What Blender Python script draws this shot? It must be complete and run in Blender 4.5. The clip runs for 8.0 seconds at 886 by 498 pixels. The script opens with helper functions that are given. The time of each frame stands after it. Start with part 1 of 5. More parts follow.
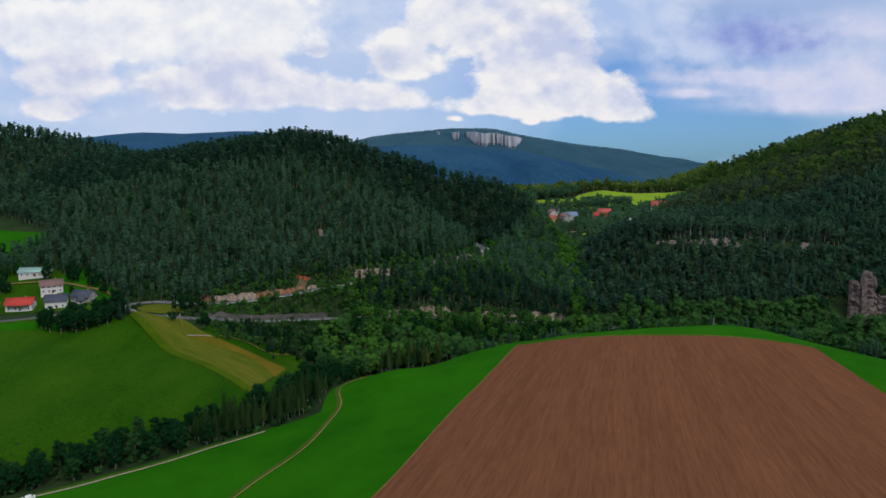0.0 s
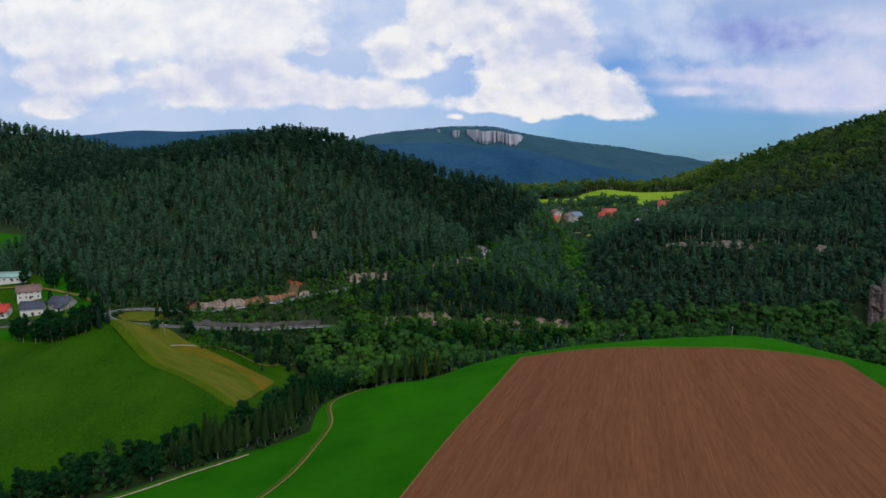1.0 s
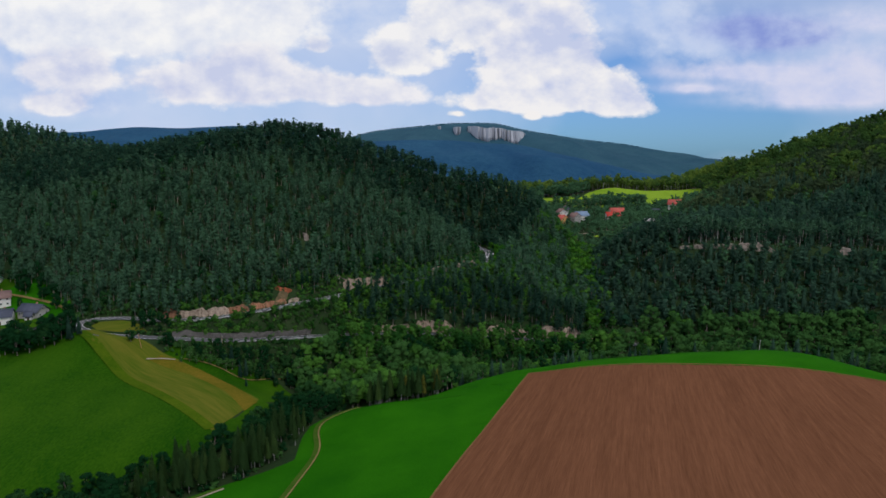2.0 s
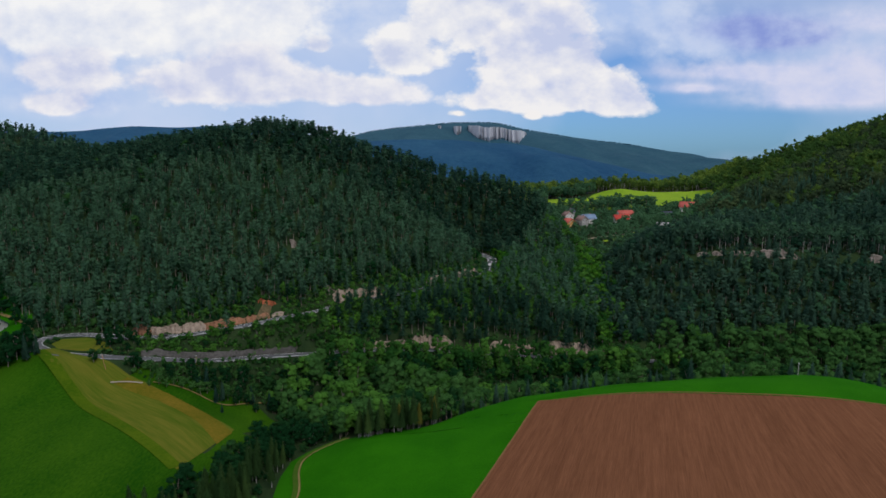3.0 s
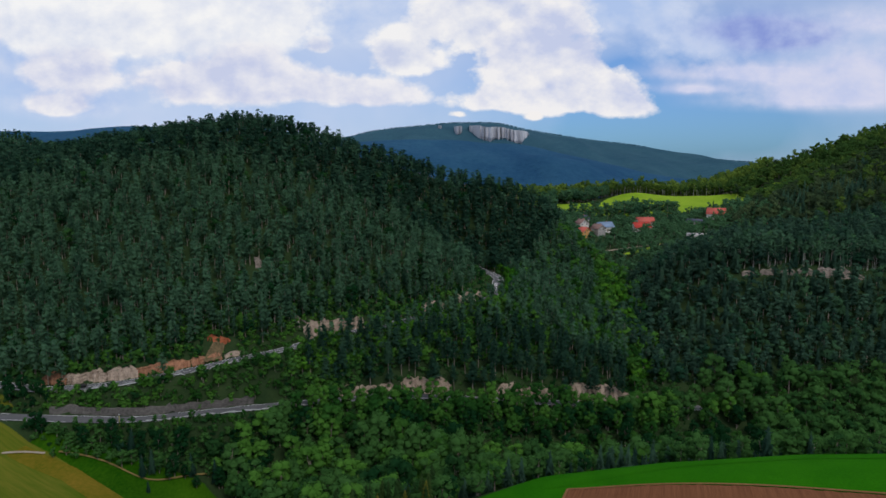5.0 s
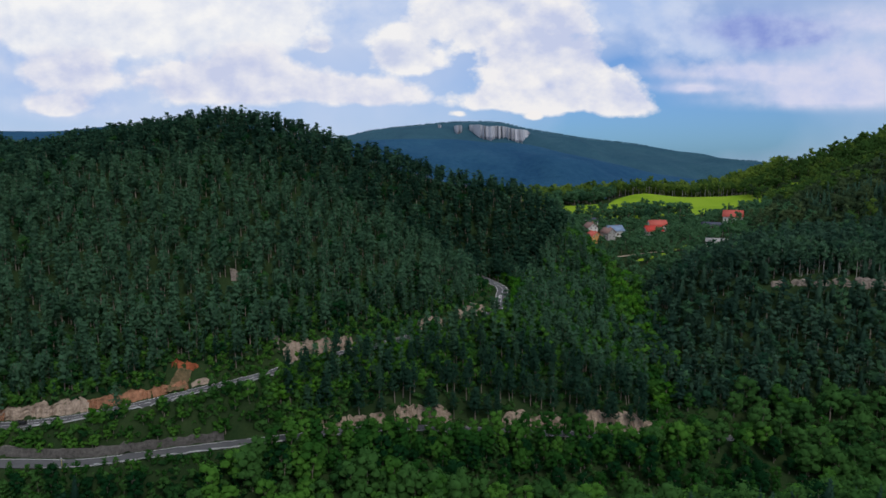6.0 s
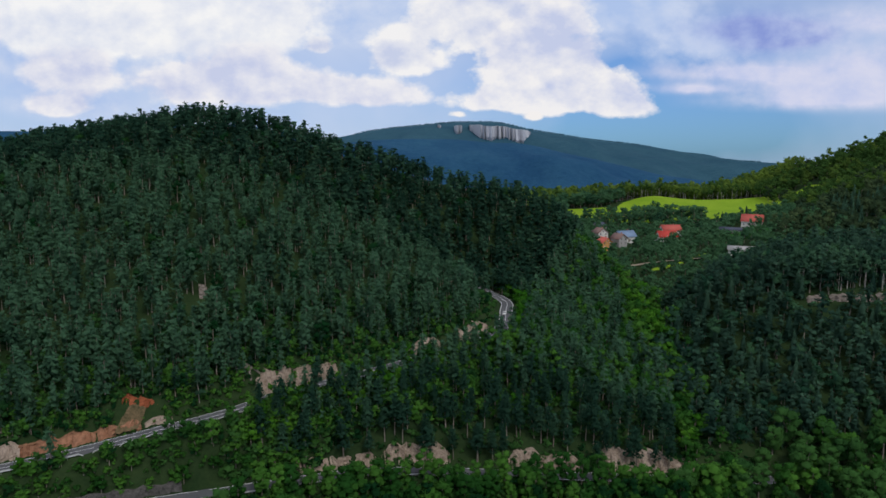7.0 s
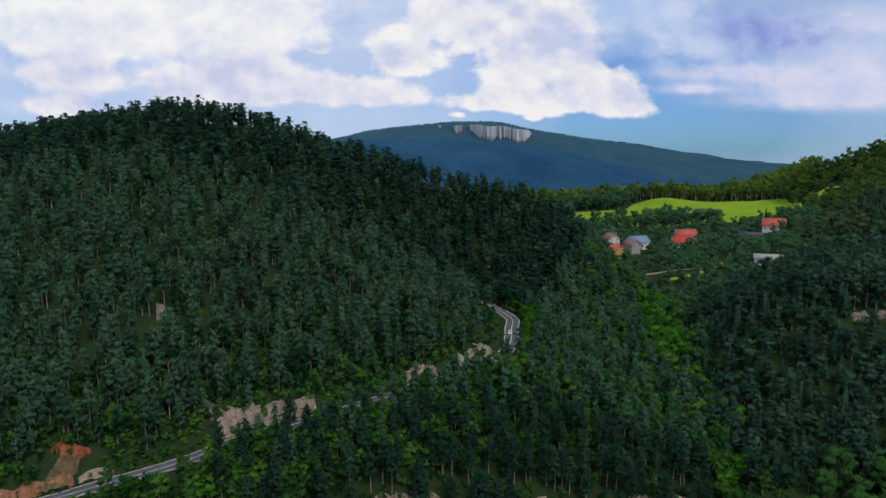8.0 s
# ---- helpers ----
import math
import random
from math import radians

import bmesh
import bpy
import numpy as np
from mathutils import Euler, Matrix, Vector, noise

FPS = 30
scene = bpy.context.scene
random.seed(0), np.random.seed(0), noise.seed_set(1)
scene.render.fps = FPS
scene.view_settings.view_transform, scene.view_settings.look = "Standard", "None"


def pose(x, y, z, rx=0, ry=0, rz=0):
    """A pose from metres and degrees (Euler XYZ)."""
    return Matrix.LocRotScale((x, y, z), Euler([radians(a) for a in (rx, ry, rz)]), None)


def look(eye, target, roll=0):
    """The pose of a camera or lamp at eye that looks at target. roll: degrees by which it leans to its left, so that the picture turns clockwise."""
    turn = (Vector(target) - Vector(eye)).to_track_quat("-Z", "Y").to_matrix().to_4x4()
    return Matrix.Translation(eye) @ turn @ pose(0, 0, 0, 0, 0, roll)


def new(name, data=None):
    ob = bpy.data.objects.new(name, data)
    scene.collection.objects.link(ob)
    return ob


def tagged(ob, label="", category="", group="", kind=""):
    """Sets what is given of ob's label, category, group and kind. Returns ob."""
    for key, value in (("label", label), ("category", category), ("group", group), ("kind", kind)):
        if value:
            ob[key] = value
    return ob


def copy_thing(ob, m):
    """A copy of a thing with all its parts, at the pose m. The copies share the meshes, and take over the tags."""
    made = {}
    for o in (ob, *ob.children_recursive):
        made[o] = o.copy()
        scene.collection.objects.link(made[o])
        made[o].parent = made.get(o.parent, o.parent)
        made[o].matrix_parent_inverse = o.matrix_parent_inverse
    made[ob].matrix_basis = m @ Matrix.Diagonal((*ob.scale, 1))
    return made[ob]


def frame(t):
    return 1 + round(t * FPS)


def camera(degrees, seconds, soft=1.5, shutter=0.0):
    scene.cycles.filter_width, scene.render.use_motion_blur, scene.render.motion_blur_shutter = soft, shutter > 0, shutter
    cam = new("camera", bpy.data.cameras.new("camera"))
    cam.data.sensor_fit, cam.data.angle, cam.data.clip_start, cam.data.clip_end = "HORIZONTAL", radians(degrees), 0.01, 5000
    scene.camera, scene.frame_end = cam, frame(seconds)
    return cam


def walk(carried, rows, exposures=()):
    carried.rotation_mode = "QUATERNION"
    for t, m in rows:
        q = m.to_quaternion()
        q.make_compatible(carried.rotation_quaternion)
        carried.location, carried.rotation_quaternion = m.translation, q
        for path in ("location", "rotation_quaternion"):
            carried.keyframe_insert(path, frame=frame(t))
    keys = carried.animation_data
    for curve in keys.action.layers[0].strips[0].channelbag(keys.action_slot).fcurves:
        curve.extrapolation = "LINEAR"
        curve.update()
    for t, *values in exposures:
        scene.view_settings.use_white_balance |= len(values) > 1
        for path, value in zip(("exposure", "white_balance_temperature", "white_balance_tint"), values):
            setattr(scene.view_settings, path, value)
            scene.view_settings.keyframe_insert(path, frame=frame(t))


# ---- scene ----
cam = camera(67.0, 8.0, soft=1.6)
TILT = -7.4
# seconds, metres right, ahead and up of the first eye, yaw, pitch and roll
PATH = [
    (0.0, 0.00, 0.00, 0.00, 0.00, 0.00, -0.00),
    (0.5, 0.24, 12.08, 1.82, 0.01, -0.05, -0.00),
    (1.0, 0.46, 24.29, 3.50, 0.03, -0.16, -0.00),
    (1.5, 0.77, 38.56, 5.33, 0.09, -0.34, -0.02),
    (3.0, 1.78, 90.60, 12.29, 0.16, -0.43, -0.05),
    (3.5, 2.38, 108.99, 14.78, 0.18, -0.41, -0.09),
    (4.0, 2.69, 127.27, 17.14, 0.20, -0.38, -0.09),
    (4.5, 3.05, 145.72, 19.44, 0.21, -0.36, -0.11),
    (6.0, 4.06, 200.78, 26.35, 0.23, -0.40, -0.00),
    (6.5, 4.34, 219.31, 28.61, 0.22, -0.41, -0.02),
    (7.0, 4.75, 237.92, 31.18, 0.22, -0.36, -0.01),
    (7.5, 5.23, 256.54, 33.46, 0.22, -0.26, 0.02),
    (8.0, 5.69, 275.10, 35.47, 0.22, -0.31, 0.04),
]
EYE = 100.0
walk(cam, [(t, pose(0, 0, EYE, TILT, 0, 0) @ pose(x, y, z, 90 + pitch, roll, yaw)) for t, x, y, z, yaw, pitch, roll in PATH])

# ---- world, sun and exposure ----
SUN_AZ, SUN_EL = 148.0, 54.0          # degrees from straight ahead, degrees up
sun_way = Vector((math.sin(radians(SUN_AZ)) * math.cos(radians(SUN_EL)), math.cos(radians(SUN_AZ)) * math.cos(radians(SUN_EL)), math.sin(radians(SUN_EL))))
sun = new("sun", bpy.data.lights.new("sun", "SUN"))
sun.data.energy, sun.data.angle, sun.data.color = 1.3, radians(18), (1.0, 0.95, 0.86)
sun.matrix_world = look((0, 0, 900), Vector((0, 0, 900)) - sun_way)

world = bpy.data.worlds.new("world")
scene.world = world
world.use_nodes = True
wn, wl = world.node_tree.nodes, world.node_tree.links
wn.clear()


def wmath(op, a, b=None, c=None):
    n = wn.new("ShaderNodeMath")
    n.operation = op
    for i, v in enumerate((a, b, c)):
        if v is None:
            continue
        if isinstance(v, (int, float)):
            n.inputs[i].default_value = v
        else:
            wl.new(v, n.inputs[i])
    return n.outputs[0]


def wramp(fac, stops):
    n = wn.new("ShaderNodeValToRGB")
    while len(n.color_ramp.elements) < len(stops):
        n.color_ramp.elements.new(0.5)
    for e, (p, c) in zip(n.color_ramp.elements, stops):
        e.position, e.color = p, (*c, 1)
    wl.new(fac, n.inputs[0])
    return n.outputs[0]


sky = wn.new("ShaderNodeTexSky")
sky.sky_type, sky.sun_disc = "NISHITA", False
sky.sun_elevation, sky.sun_rotation = radians(SUN_EL), radians(SUN_AZ)
sky_bg = wn.new("ShaderNodeBackground")
sky_bg.inputs[1].default_value = 0.10
sky.dust_density, sky.ozone_density = 0.2, 3.0
sky_tint = wn.new("ShaderNodeMix")
sky_tint.data_type, sky_tint.blend_type = "RGBA", "MULTIPLY"
sky_tint.inputs[0].default_value = 1.0
wl.new(sky.outputs[0], sky_tint.inputs[6])
sky_way = wn.new("ShaderNodeSeparateXYZ")
wl.new(wn.new("ShaderNodeTexCoord").outputs["Generated"], sky_way.inputs[0])
wl.new(wramp(sky_way.outputs[2], ((0.0, (0.24, 0.50, 0.96)), (0.16, (0.60, 0.78, 1.12)))), sky_tint.inputs[7])
wl.new(sky_tint.outputs[2], sky_bg.inputs[0])

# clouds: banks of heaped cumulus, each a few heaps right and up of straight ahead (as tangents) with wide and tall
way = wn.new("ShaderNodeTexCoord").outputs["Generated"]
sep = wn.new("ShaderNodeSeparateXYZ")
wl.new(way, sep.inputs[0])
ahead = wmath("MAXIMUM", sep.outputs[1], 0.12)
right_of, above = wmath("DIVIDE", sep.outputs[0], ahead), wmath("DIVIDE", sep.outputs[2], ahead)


def wblob(u, v, px, py, wide, tall, flat=0.0):
    """A soft heap round the direction (px, py); flat presses its underside level."""
    u = wmath("DIVIDE", wmath("SUBTRACT", u, px), wide)
    v = wmath("DIVIDE", wmath("SUBTRACT", v, py), tall)
    if flat:
        v = wmath("ADD", v, wmath("MULTIPLY", wmath("MINIMUM", v, 0.0), flat))
    d = wmath("ADD", wmath("MULTIPLY", u, u), wmath("MULTIPLY", v, v))
    return wmath("POWER", 2.718, wmath("MULTIPLY", d, -1.0))


def wvec(u, v, w):
    n = wn.new("ShaderNodeCombineXYZ")
    wl.new(u, n.inputs[0])
    wl.new(v, n.inputs[1])
    n.inputs[2].default_value = w
    return n.outputs[0]


def wnoise(at, scale, detail, rough=0.55):
    n = wn.new("ShaderNodeTexNoise")
    n.inputs["Scale"].default_value, n.inputs["Detail"].default_value, n.inputs["Roughness"].default_value = scale, detail, rough
    wl.new(at, n.inputs["Vector"])
    return n.outputs["Fac"]


def wpuff(at, scale):
    n = wn.new("ShaderNodeTexVoronoi")
    n.feature = "SMOOTH_F1"
    n.inputs["Scale"].default_value, n.inputs["Detail"].default_value, n.inputs["Roughness"].default_value, n.inputs["Smoothness"].default_value = scale, 4.0, 0.55, 0.25
    wl.new(at, n.inputs["Vector"])
    return n.outputs["Distance"]


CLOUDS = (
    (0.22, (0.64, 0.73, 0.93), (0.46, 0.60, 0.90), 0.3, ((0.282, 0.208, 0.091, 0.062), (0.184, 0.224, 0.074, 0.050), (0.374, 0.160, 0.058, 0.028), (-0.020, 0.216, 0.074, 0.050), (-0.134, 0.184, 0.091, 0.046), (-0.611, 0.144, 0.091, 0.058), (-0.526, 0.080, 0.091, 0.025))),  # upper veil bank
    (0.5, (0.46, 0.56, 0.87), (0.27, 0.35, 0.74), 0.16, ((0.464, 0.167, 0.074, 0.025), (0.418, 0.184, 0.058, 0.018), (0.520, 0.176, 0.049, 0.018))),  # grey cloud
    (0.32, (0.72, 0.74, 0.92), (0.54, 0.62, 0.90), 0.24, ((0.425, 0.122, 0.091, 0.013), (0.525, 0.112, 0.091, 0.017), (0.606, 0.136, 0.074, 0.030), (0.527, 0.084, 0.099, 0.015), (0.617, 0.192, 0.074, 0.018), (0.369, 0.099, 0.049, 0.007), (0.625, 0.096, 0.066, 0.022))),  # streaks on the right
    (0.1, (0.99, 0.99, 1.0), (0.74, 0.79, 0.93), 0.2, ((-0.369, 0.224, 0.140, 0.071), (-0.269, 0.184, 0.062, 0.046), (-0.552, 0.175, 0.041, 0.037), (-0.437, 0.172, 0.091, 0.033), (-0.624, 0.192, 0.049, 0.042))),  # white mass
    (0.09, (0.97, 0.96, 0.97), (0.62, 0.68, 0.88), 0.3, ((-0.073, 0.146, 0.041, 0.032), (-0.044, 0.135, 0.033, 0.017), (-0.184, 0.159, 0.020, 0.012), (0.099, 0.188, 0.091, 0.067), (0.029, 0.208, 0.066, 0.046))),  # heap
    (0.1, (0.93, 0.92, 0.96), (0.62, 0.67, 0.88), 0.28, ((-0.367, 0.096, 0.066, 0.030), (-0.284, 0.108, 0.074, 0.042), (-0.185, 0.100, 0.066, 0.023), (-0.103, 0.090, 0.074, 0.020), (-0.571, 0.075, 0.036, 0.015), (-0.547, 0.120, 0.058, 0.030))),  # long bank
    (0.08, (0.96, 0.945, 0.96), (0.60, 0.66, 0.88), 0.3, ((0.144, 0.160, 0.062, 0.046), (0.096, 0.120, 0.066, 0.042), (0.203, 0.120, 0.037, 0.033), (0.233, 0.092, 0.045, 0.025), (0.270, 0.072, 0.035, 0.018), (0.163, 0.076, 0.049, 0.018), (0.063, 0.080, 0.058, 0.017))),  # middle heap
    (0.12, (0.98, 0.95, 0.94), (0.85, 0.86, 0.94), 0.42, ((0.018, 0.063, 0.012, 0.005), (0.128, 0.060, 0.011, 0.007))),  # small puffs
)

sky_colour = sky_bg.outputs[0]
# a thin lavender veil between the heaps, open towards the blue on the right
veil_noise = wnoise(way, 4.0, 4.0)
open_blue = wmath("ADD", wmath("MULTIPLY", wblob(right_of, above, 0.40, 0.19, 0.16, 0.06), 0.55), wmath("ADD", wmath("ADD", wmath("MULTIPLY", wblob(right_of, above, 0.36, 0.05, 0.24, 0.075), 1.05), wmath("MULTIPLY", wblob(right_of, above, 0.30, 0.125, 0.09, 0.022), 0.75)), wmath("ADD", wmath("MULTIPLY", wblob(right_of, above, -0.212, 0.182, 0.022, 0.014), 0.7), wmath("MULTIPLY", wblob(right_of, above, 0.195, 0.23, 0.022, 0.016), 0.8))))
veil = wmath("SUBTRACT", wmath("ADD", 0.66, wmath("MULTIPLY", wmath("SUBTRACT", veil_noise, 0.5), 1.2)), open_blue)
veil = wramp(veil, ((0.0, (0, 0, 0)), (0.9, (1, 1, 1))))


def wlayer(below, mask, colour):
    bg = wn.new("ShaderNodeBackground")
    bg.inputs[1].default_value = 0.91
    if isinstance(colour, tuple):
        bg.inputs[0].default_value = (*colour, 1)
    else:
        wl.new(colour, bg.inputs[0])
    n = wn.new("ShaderNodeMixShader")
    wl.new(mask, n.inputs[0])
    wl.new(below, n.inputs[1])
    wl.new(bg.outputs[0], n.inputs[2])
    return n.outputs[0]


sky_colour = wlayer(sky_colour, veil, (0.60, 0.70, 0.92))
# broken cloud all over the rest of the sky
rest = wmath("ADD", wnoise(way, 2.6, 6.0), wmath("MULTIPLY", wmath("SUBTRACT", above, 0.26), 0.6))
rest = wmath("MULTIPLY", wramp(rest, ((0.48, (0, 0, 0)), (0.74, (1, 1, 1)))), wramp(wmath("MAXIMUM", above, wmath("MULTIPLY", wmath("SUBTRACT", 0.10, sep.outputs[1]), 2.0)), ((0.24, (0, 0, 0)), (0.34, (1, 1, 1)))))
sky_colour = wlayer(sky_colour, rest, wramp(wnoise(way, 7.0, 6.0), ((0.35, (0.40, 0.48, 0.70)), (0.62, (0.80, 0.82, 0.90)))))


def billows(du, dv):
    """Heaped fractal swells of the cloud tops, round 0."""
    at = wvec(wmath("ADD", right_of, du), wmath("MULTIPLY", wmath("ADD", above, dv), 1.35), 0.37)
    broad, puff = wnoise(at, 7.0, 9.0, 0.57), wpuff(at, 15.0)
    return wmath("ADD", wmath("MULTIPLY", wmath("SUBTRACT", broad, 0.5), 1.6), wmath("MULTIPLY", wmath("SUBTRACT", 1.07, puff), 0.35))


swell = billows(0.0, 0.0)
relief = wmath("SUBTRACT", swell, billows(0.010, 0.020))
mottle = wmath("SUBTRACT", wnoise(wvec(right_of, wmath("MULTIPLY", above, 1.8), 4.1), 5.0, 5.0), 0.5)
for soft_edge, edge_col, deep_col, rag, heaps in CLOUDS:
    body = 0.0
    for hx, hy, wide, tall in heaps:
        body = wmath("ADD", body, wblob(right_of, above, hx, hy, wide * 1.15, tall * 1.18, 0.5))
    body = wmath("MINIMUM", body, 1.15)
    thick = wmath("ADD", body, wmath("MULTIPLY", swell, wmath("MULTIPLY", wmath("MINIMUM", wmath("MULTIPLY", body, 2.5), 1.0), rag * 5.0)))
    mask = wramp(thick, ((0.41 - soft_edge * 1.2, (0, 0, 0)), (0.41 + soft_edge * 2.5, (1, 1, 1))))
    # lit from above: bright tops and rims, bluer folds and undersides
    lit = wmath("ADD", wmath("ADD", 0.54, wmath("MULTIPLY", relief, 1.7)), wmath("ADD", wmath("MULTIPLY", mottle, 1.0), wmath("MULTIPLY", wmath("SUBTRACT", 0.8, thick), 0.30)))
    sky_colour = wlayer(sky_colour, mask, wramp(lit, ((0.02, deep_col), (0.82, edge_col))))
wout = wn.new("ShaderNodeOutputWorld")
wl.new(sky_colour, wout.inputs[0])

# ---- materials ----


def material(name, dark, light, rough=0.9, scale=0.2, fine=3.0, bump=0.3, coord="Object", stretch_by=(1, 1, 1), island=0.0, tint=0.0, mid=0.5, spread=0.18, far=0.03, through_light=0.0):
    """Two-scale mottled colour between dark and light; fine relief; island varies piece by piece, tint tree by tree."""
    m = bpy.data.materials.new(name)
    m.use_nodes = True
    n, l = m.node_tree.nodes, m.node_tree.links
    bsdf = n["Principled BSDF"]
    bsdf.inputs["Roughness"].default_value = rough
    bsdf.inputs["Specular IOR Level"].default_value = 0.5 if rough < 0.6 else 0.02
    tc = n.new("ShaderNodeTexCoord")
    mp = n.new("ShaderNodeMapping")
    mp.inputs["Scale"].default_value = stretch_by
    l.new(tc.outputs[coord], mp.inputs[0])

    def noise_at(s, d):
        t = n.new("ShaderNodeTexNoise")
        t.inputs["Scale"].default_value, t.inputs["Detail"].default_value, t.inputs["Roughness"].default_value = s, d, 0.6
        l.new(mp.outputs[0], t.inputs["Vector"])
        return t.outputs["Fac"]

    def calc(op, a, b):
        t = n.new("ShaderNodeMath")
        t.operation = op
        for i, v in enumerate((a, b)):
            if isinstance(v, (int, float)):
                t.inputs[i].default_value = v
            else:
                l.new(v, t.inputs[i])
        return t.outputs[0]

    coarse, grain, broad = noise_at(scale, 5), noise_at(fine, 4), noise_at(far, 3)
    f = calc("ADD", calc("MULTIPLY", coarse, 0.4), calc("ADD", calc("MULTIPLY", grain, 0.35), calc("MULTIPLY", broad, 0.25)))
    if island:
        g = n.new("ShaderNodeNewGeometry")
        f = calc("ADD", f, calc("MULTIPLY", calc("SUBTRACT", g.outputs["Random Per Island"], 0.5), island))
    if tint:
        a = n.new("ShaderNodeAttribute")
        a.attribute_name = "tint"
        o = n.new("ShaderNodeObjectInfo")
        f = calc("ADD", f, calc("MULTIPLY", calc("SUBTRACT", a.outputs["Fac"], 0.5), tint))
        f = calc("ADD", f, calc("MULTIPLY", calc("SUBTRACT", o.outputs["Random"], 0.5), tint))
    ramp = n.new("ShaderNodeValToRGB")
    e = ramp.color_ramp.elements
    e[0].position, e[0].color = mid - spread, (*dark, 1)
    e[1].position, e[1].color = mid + spread, (*light, 1)
    l.new(f, ramp.inputs[0])
    l.new(ramp.outputs[0], bsdf.inputs["Base Color"])
    if through_light:
        thin, blend = n.new("ShaderNodeBsdfTranslucent"), n.new("ShaderNodeMixShader")
        l.new(ramp.outputs[0], thin.inputs["Color"])
        blend.inputs[0].default_value = through_light
        l.new(bsdf.outputs[0], blend.inputs[1])
        l.new(thin.outputs[0], blend.inputs[2])
        l.new(blend.outputs[0], n["Material Output"].inputs["Surface"])
    if bump:
        b = n.new("ShaderNodeBump")
        b.inputs["Strength"].default_value = bump
        b.inputs["Distance"].default_value = 0.5 / fine
        l.new(grain, b.inputs["Height"])
        l.new(b.outputs[0], bsdf.inputs["Normal"])
    return m


MEADOW = material("meadow_grass", (0.008, 0.080, 0.0010), (0.022, 0.132, 0.0022), scale=0.05, fine=1.6, far=0.012, spread=0.14)
MEADOW_WORN = material("worn_grass", (0.018, 0.075, 0.004), (0.065, 0.105, 0.014), scale=0.2, fine=1.5)
PASTURE = material("pasture_grass", (0.008, 0.050, 0.0014), (0.036, 0.098, 0.004), scale=0.035, fine=1.4, far=0.010, stretch_by=(1.0, 0.4, 1.0), spread=0.12)
STUBBLE = material("mown_strip", (0.042, 0.084, 0.005), (0.148, 0.132, 0.020), scale=0.07, fine=0.6, far=0.02, coord="UV", stretch_by=(1.0, 0.10, 1.0), spread=0.15)
STRIP_EDGE = material("thin_grass_edge", (0.024, 0.070, 0.002), (0.075, 0.112, 0.006), scale=0.1, fine=0.9, far=0.02, spread=0.15)
DRY_GRASS = material("dry_orange_grass", (0.060, 0.078, 0.005), (0.185, 0.120, 0.016), scale=0.06, fine=0.8, far=0.02, spread=0.16)
# pale mown grass, with the sunshine on the far meadows put into its colour
SUNLIT_HAY = material("hay_meadow", (0.12, 0.24, 0.012), (0.25, 0.36, 0.03), scale=0.05, fine=0.8, far=0.02)
SOIL = material("ploughed_soil", (0.094, 0.038, 0.018), (0.200, 0.085, 0.042), scale=0.5, fine=1.6, coord="UV", stretch_by=(1.0, 0.06, 1.0), bump=0.5, far=0.06, spread=0.19)
HEADLAND = material("trampled_soil", (0.13, 0.066, 0.028), (0.22, 0.115, 0.052), scale=0.3, fine=1.2)
FLOOR = material("forest_floor", (0.010, 0.026, 0.010), (0.036, 0.060, 0.022), scale=0.09, fine=0.9)
ASPHALT = material("asphalt", (0.075, 0.078, 0.084), (0.125, 0.128, 0.134), scale=0.3, fine=2.0, bump=0.1)
PAINT = material("road_paint", (0.6, 0.6, 0.6), (0.8, 0.8, 0.8), scale=0.5, bump=0)
GRAVEL = material("gravel", (0.22, 0.18, 0.13), (0.38, 0.33, 0.25), scale=0.4, fine=2.0)
DIRT = material("dirt_track", (0.13, 0.10, 0.035), (0.26, 0.20, 0.08), scale=0.25, fine=1.5)
ROCK = material("pale_limestone", (0.14, 0.10, 0.075), (0.48, 0.39, 0.31), scale=0.5, fine=2.4, bump=1.0, spread=0.13, stretch_by=(1, 1, 0.35))
RUST = material("rust_red_rock", (0.085, 0.05, 0.032), (0.42, 0.21, 0.125), scale=0.35, fine=1.8, bump=0.9, spread=0.16)
RED_EARTH = material("bare_red_earth", (0.18, 0.055, 0.026), (0.42, 0.13, 0.065), scale=0.4, fine=1.8, bump=0.8, spread=0.15)
TAN_EARTH = material("tan_rubble_slope", (0.05, 0.05, 0.024), (0.20, 0.14, 0.08), scale=0.35, fine=1.4, bump=1.0, spread=0.13)
# pine and spruce needles: some of the blue is haze put into the colour
PINE = material("pine_needles", (0.027, 0.077, 0.048), (0.083, 0.183, 0.102), scale=0.07, fine=3.2, island=0.045, tint=0.42, bump=0.2, through_light=0.5)
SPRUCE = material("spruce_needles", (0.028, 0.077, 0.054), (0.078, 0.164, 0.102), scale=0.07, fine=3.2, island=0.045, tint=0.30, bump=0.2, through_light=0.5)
EDGE_SPRUCE = material("olive_spruce_needles", (0.034, 0.080, 0.024), (0.105, 0.180, 0.044), scale=0.1, fine=2.6, island=0.045, tint=0.3, bump=0.2, through_light=0.5)
LEAF = material("broad_leaves", (0.011, 0.058, 0.019), (0.064, 0.170, 0.043), scale=0.06, fine=1.6, island=0.045, tint=0.72, bump=0.2, through_light=0.5)
MID_LEAF = material("fresh_green_leaves", (0.026, 0.105, 0.020), (0.095, 0.250, 0.040), scale=0.06, fine=1.6, island=0.045, tint=0.5, bump=0.2, through_light=0.5)
# leaf green made bluer to carry the haze across the gorge
COOL_LEAF = material("bluish_green_leaves", (0.024, 0.082, 0.046), (0.078, 0.180, 0.084), scale=0.05, fine=1.6, island=0.045, tint=0.42, bump=0.2, through_light=0.5)
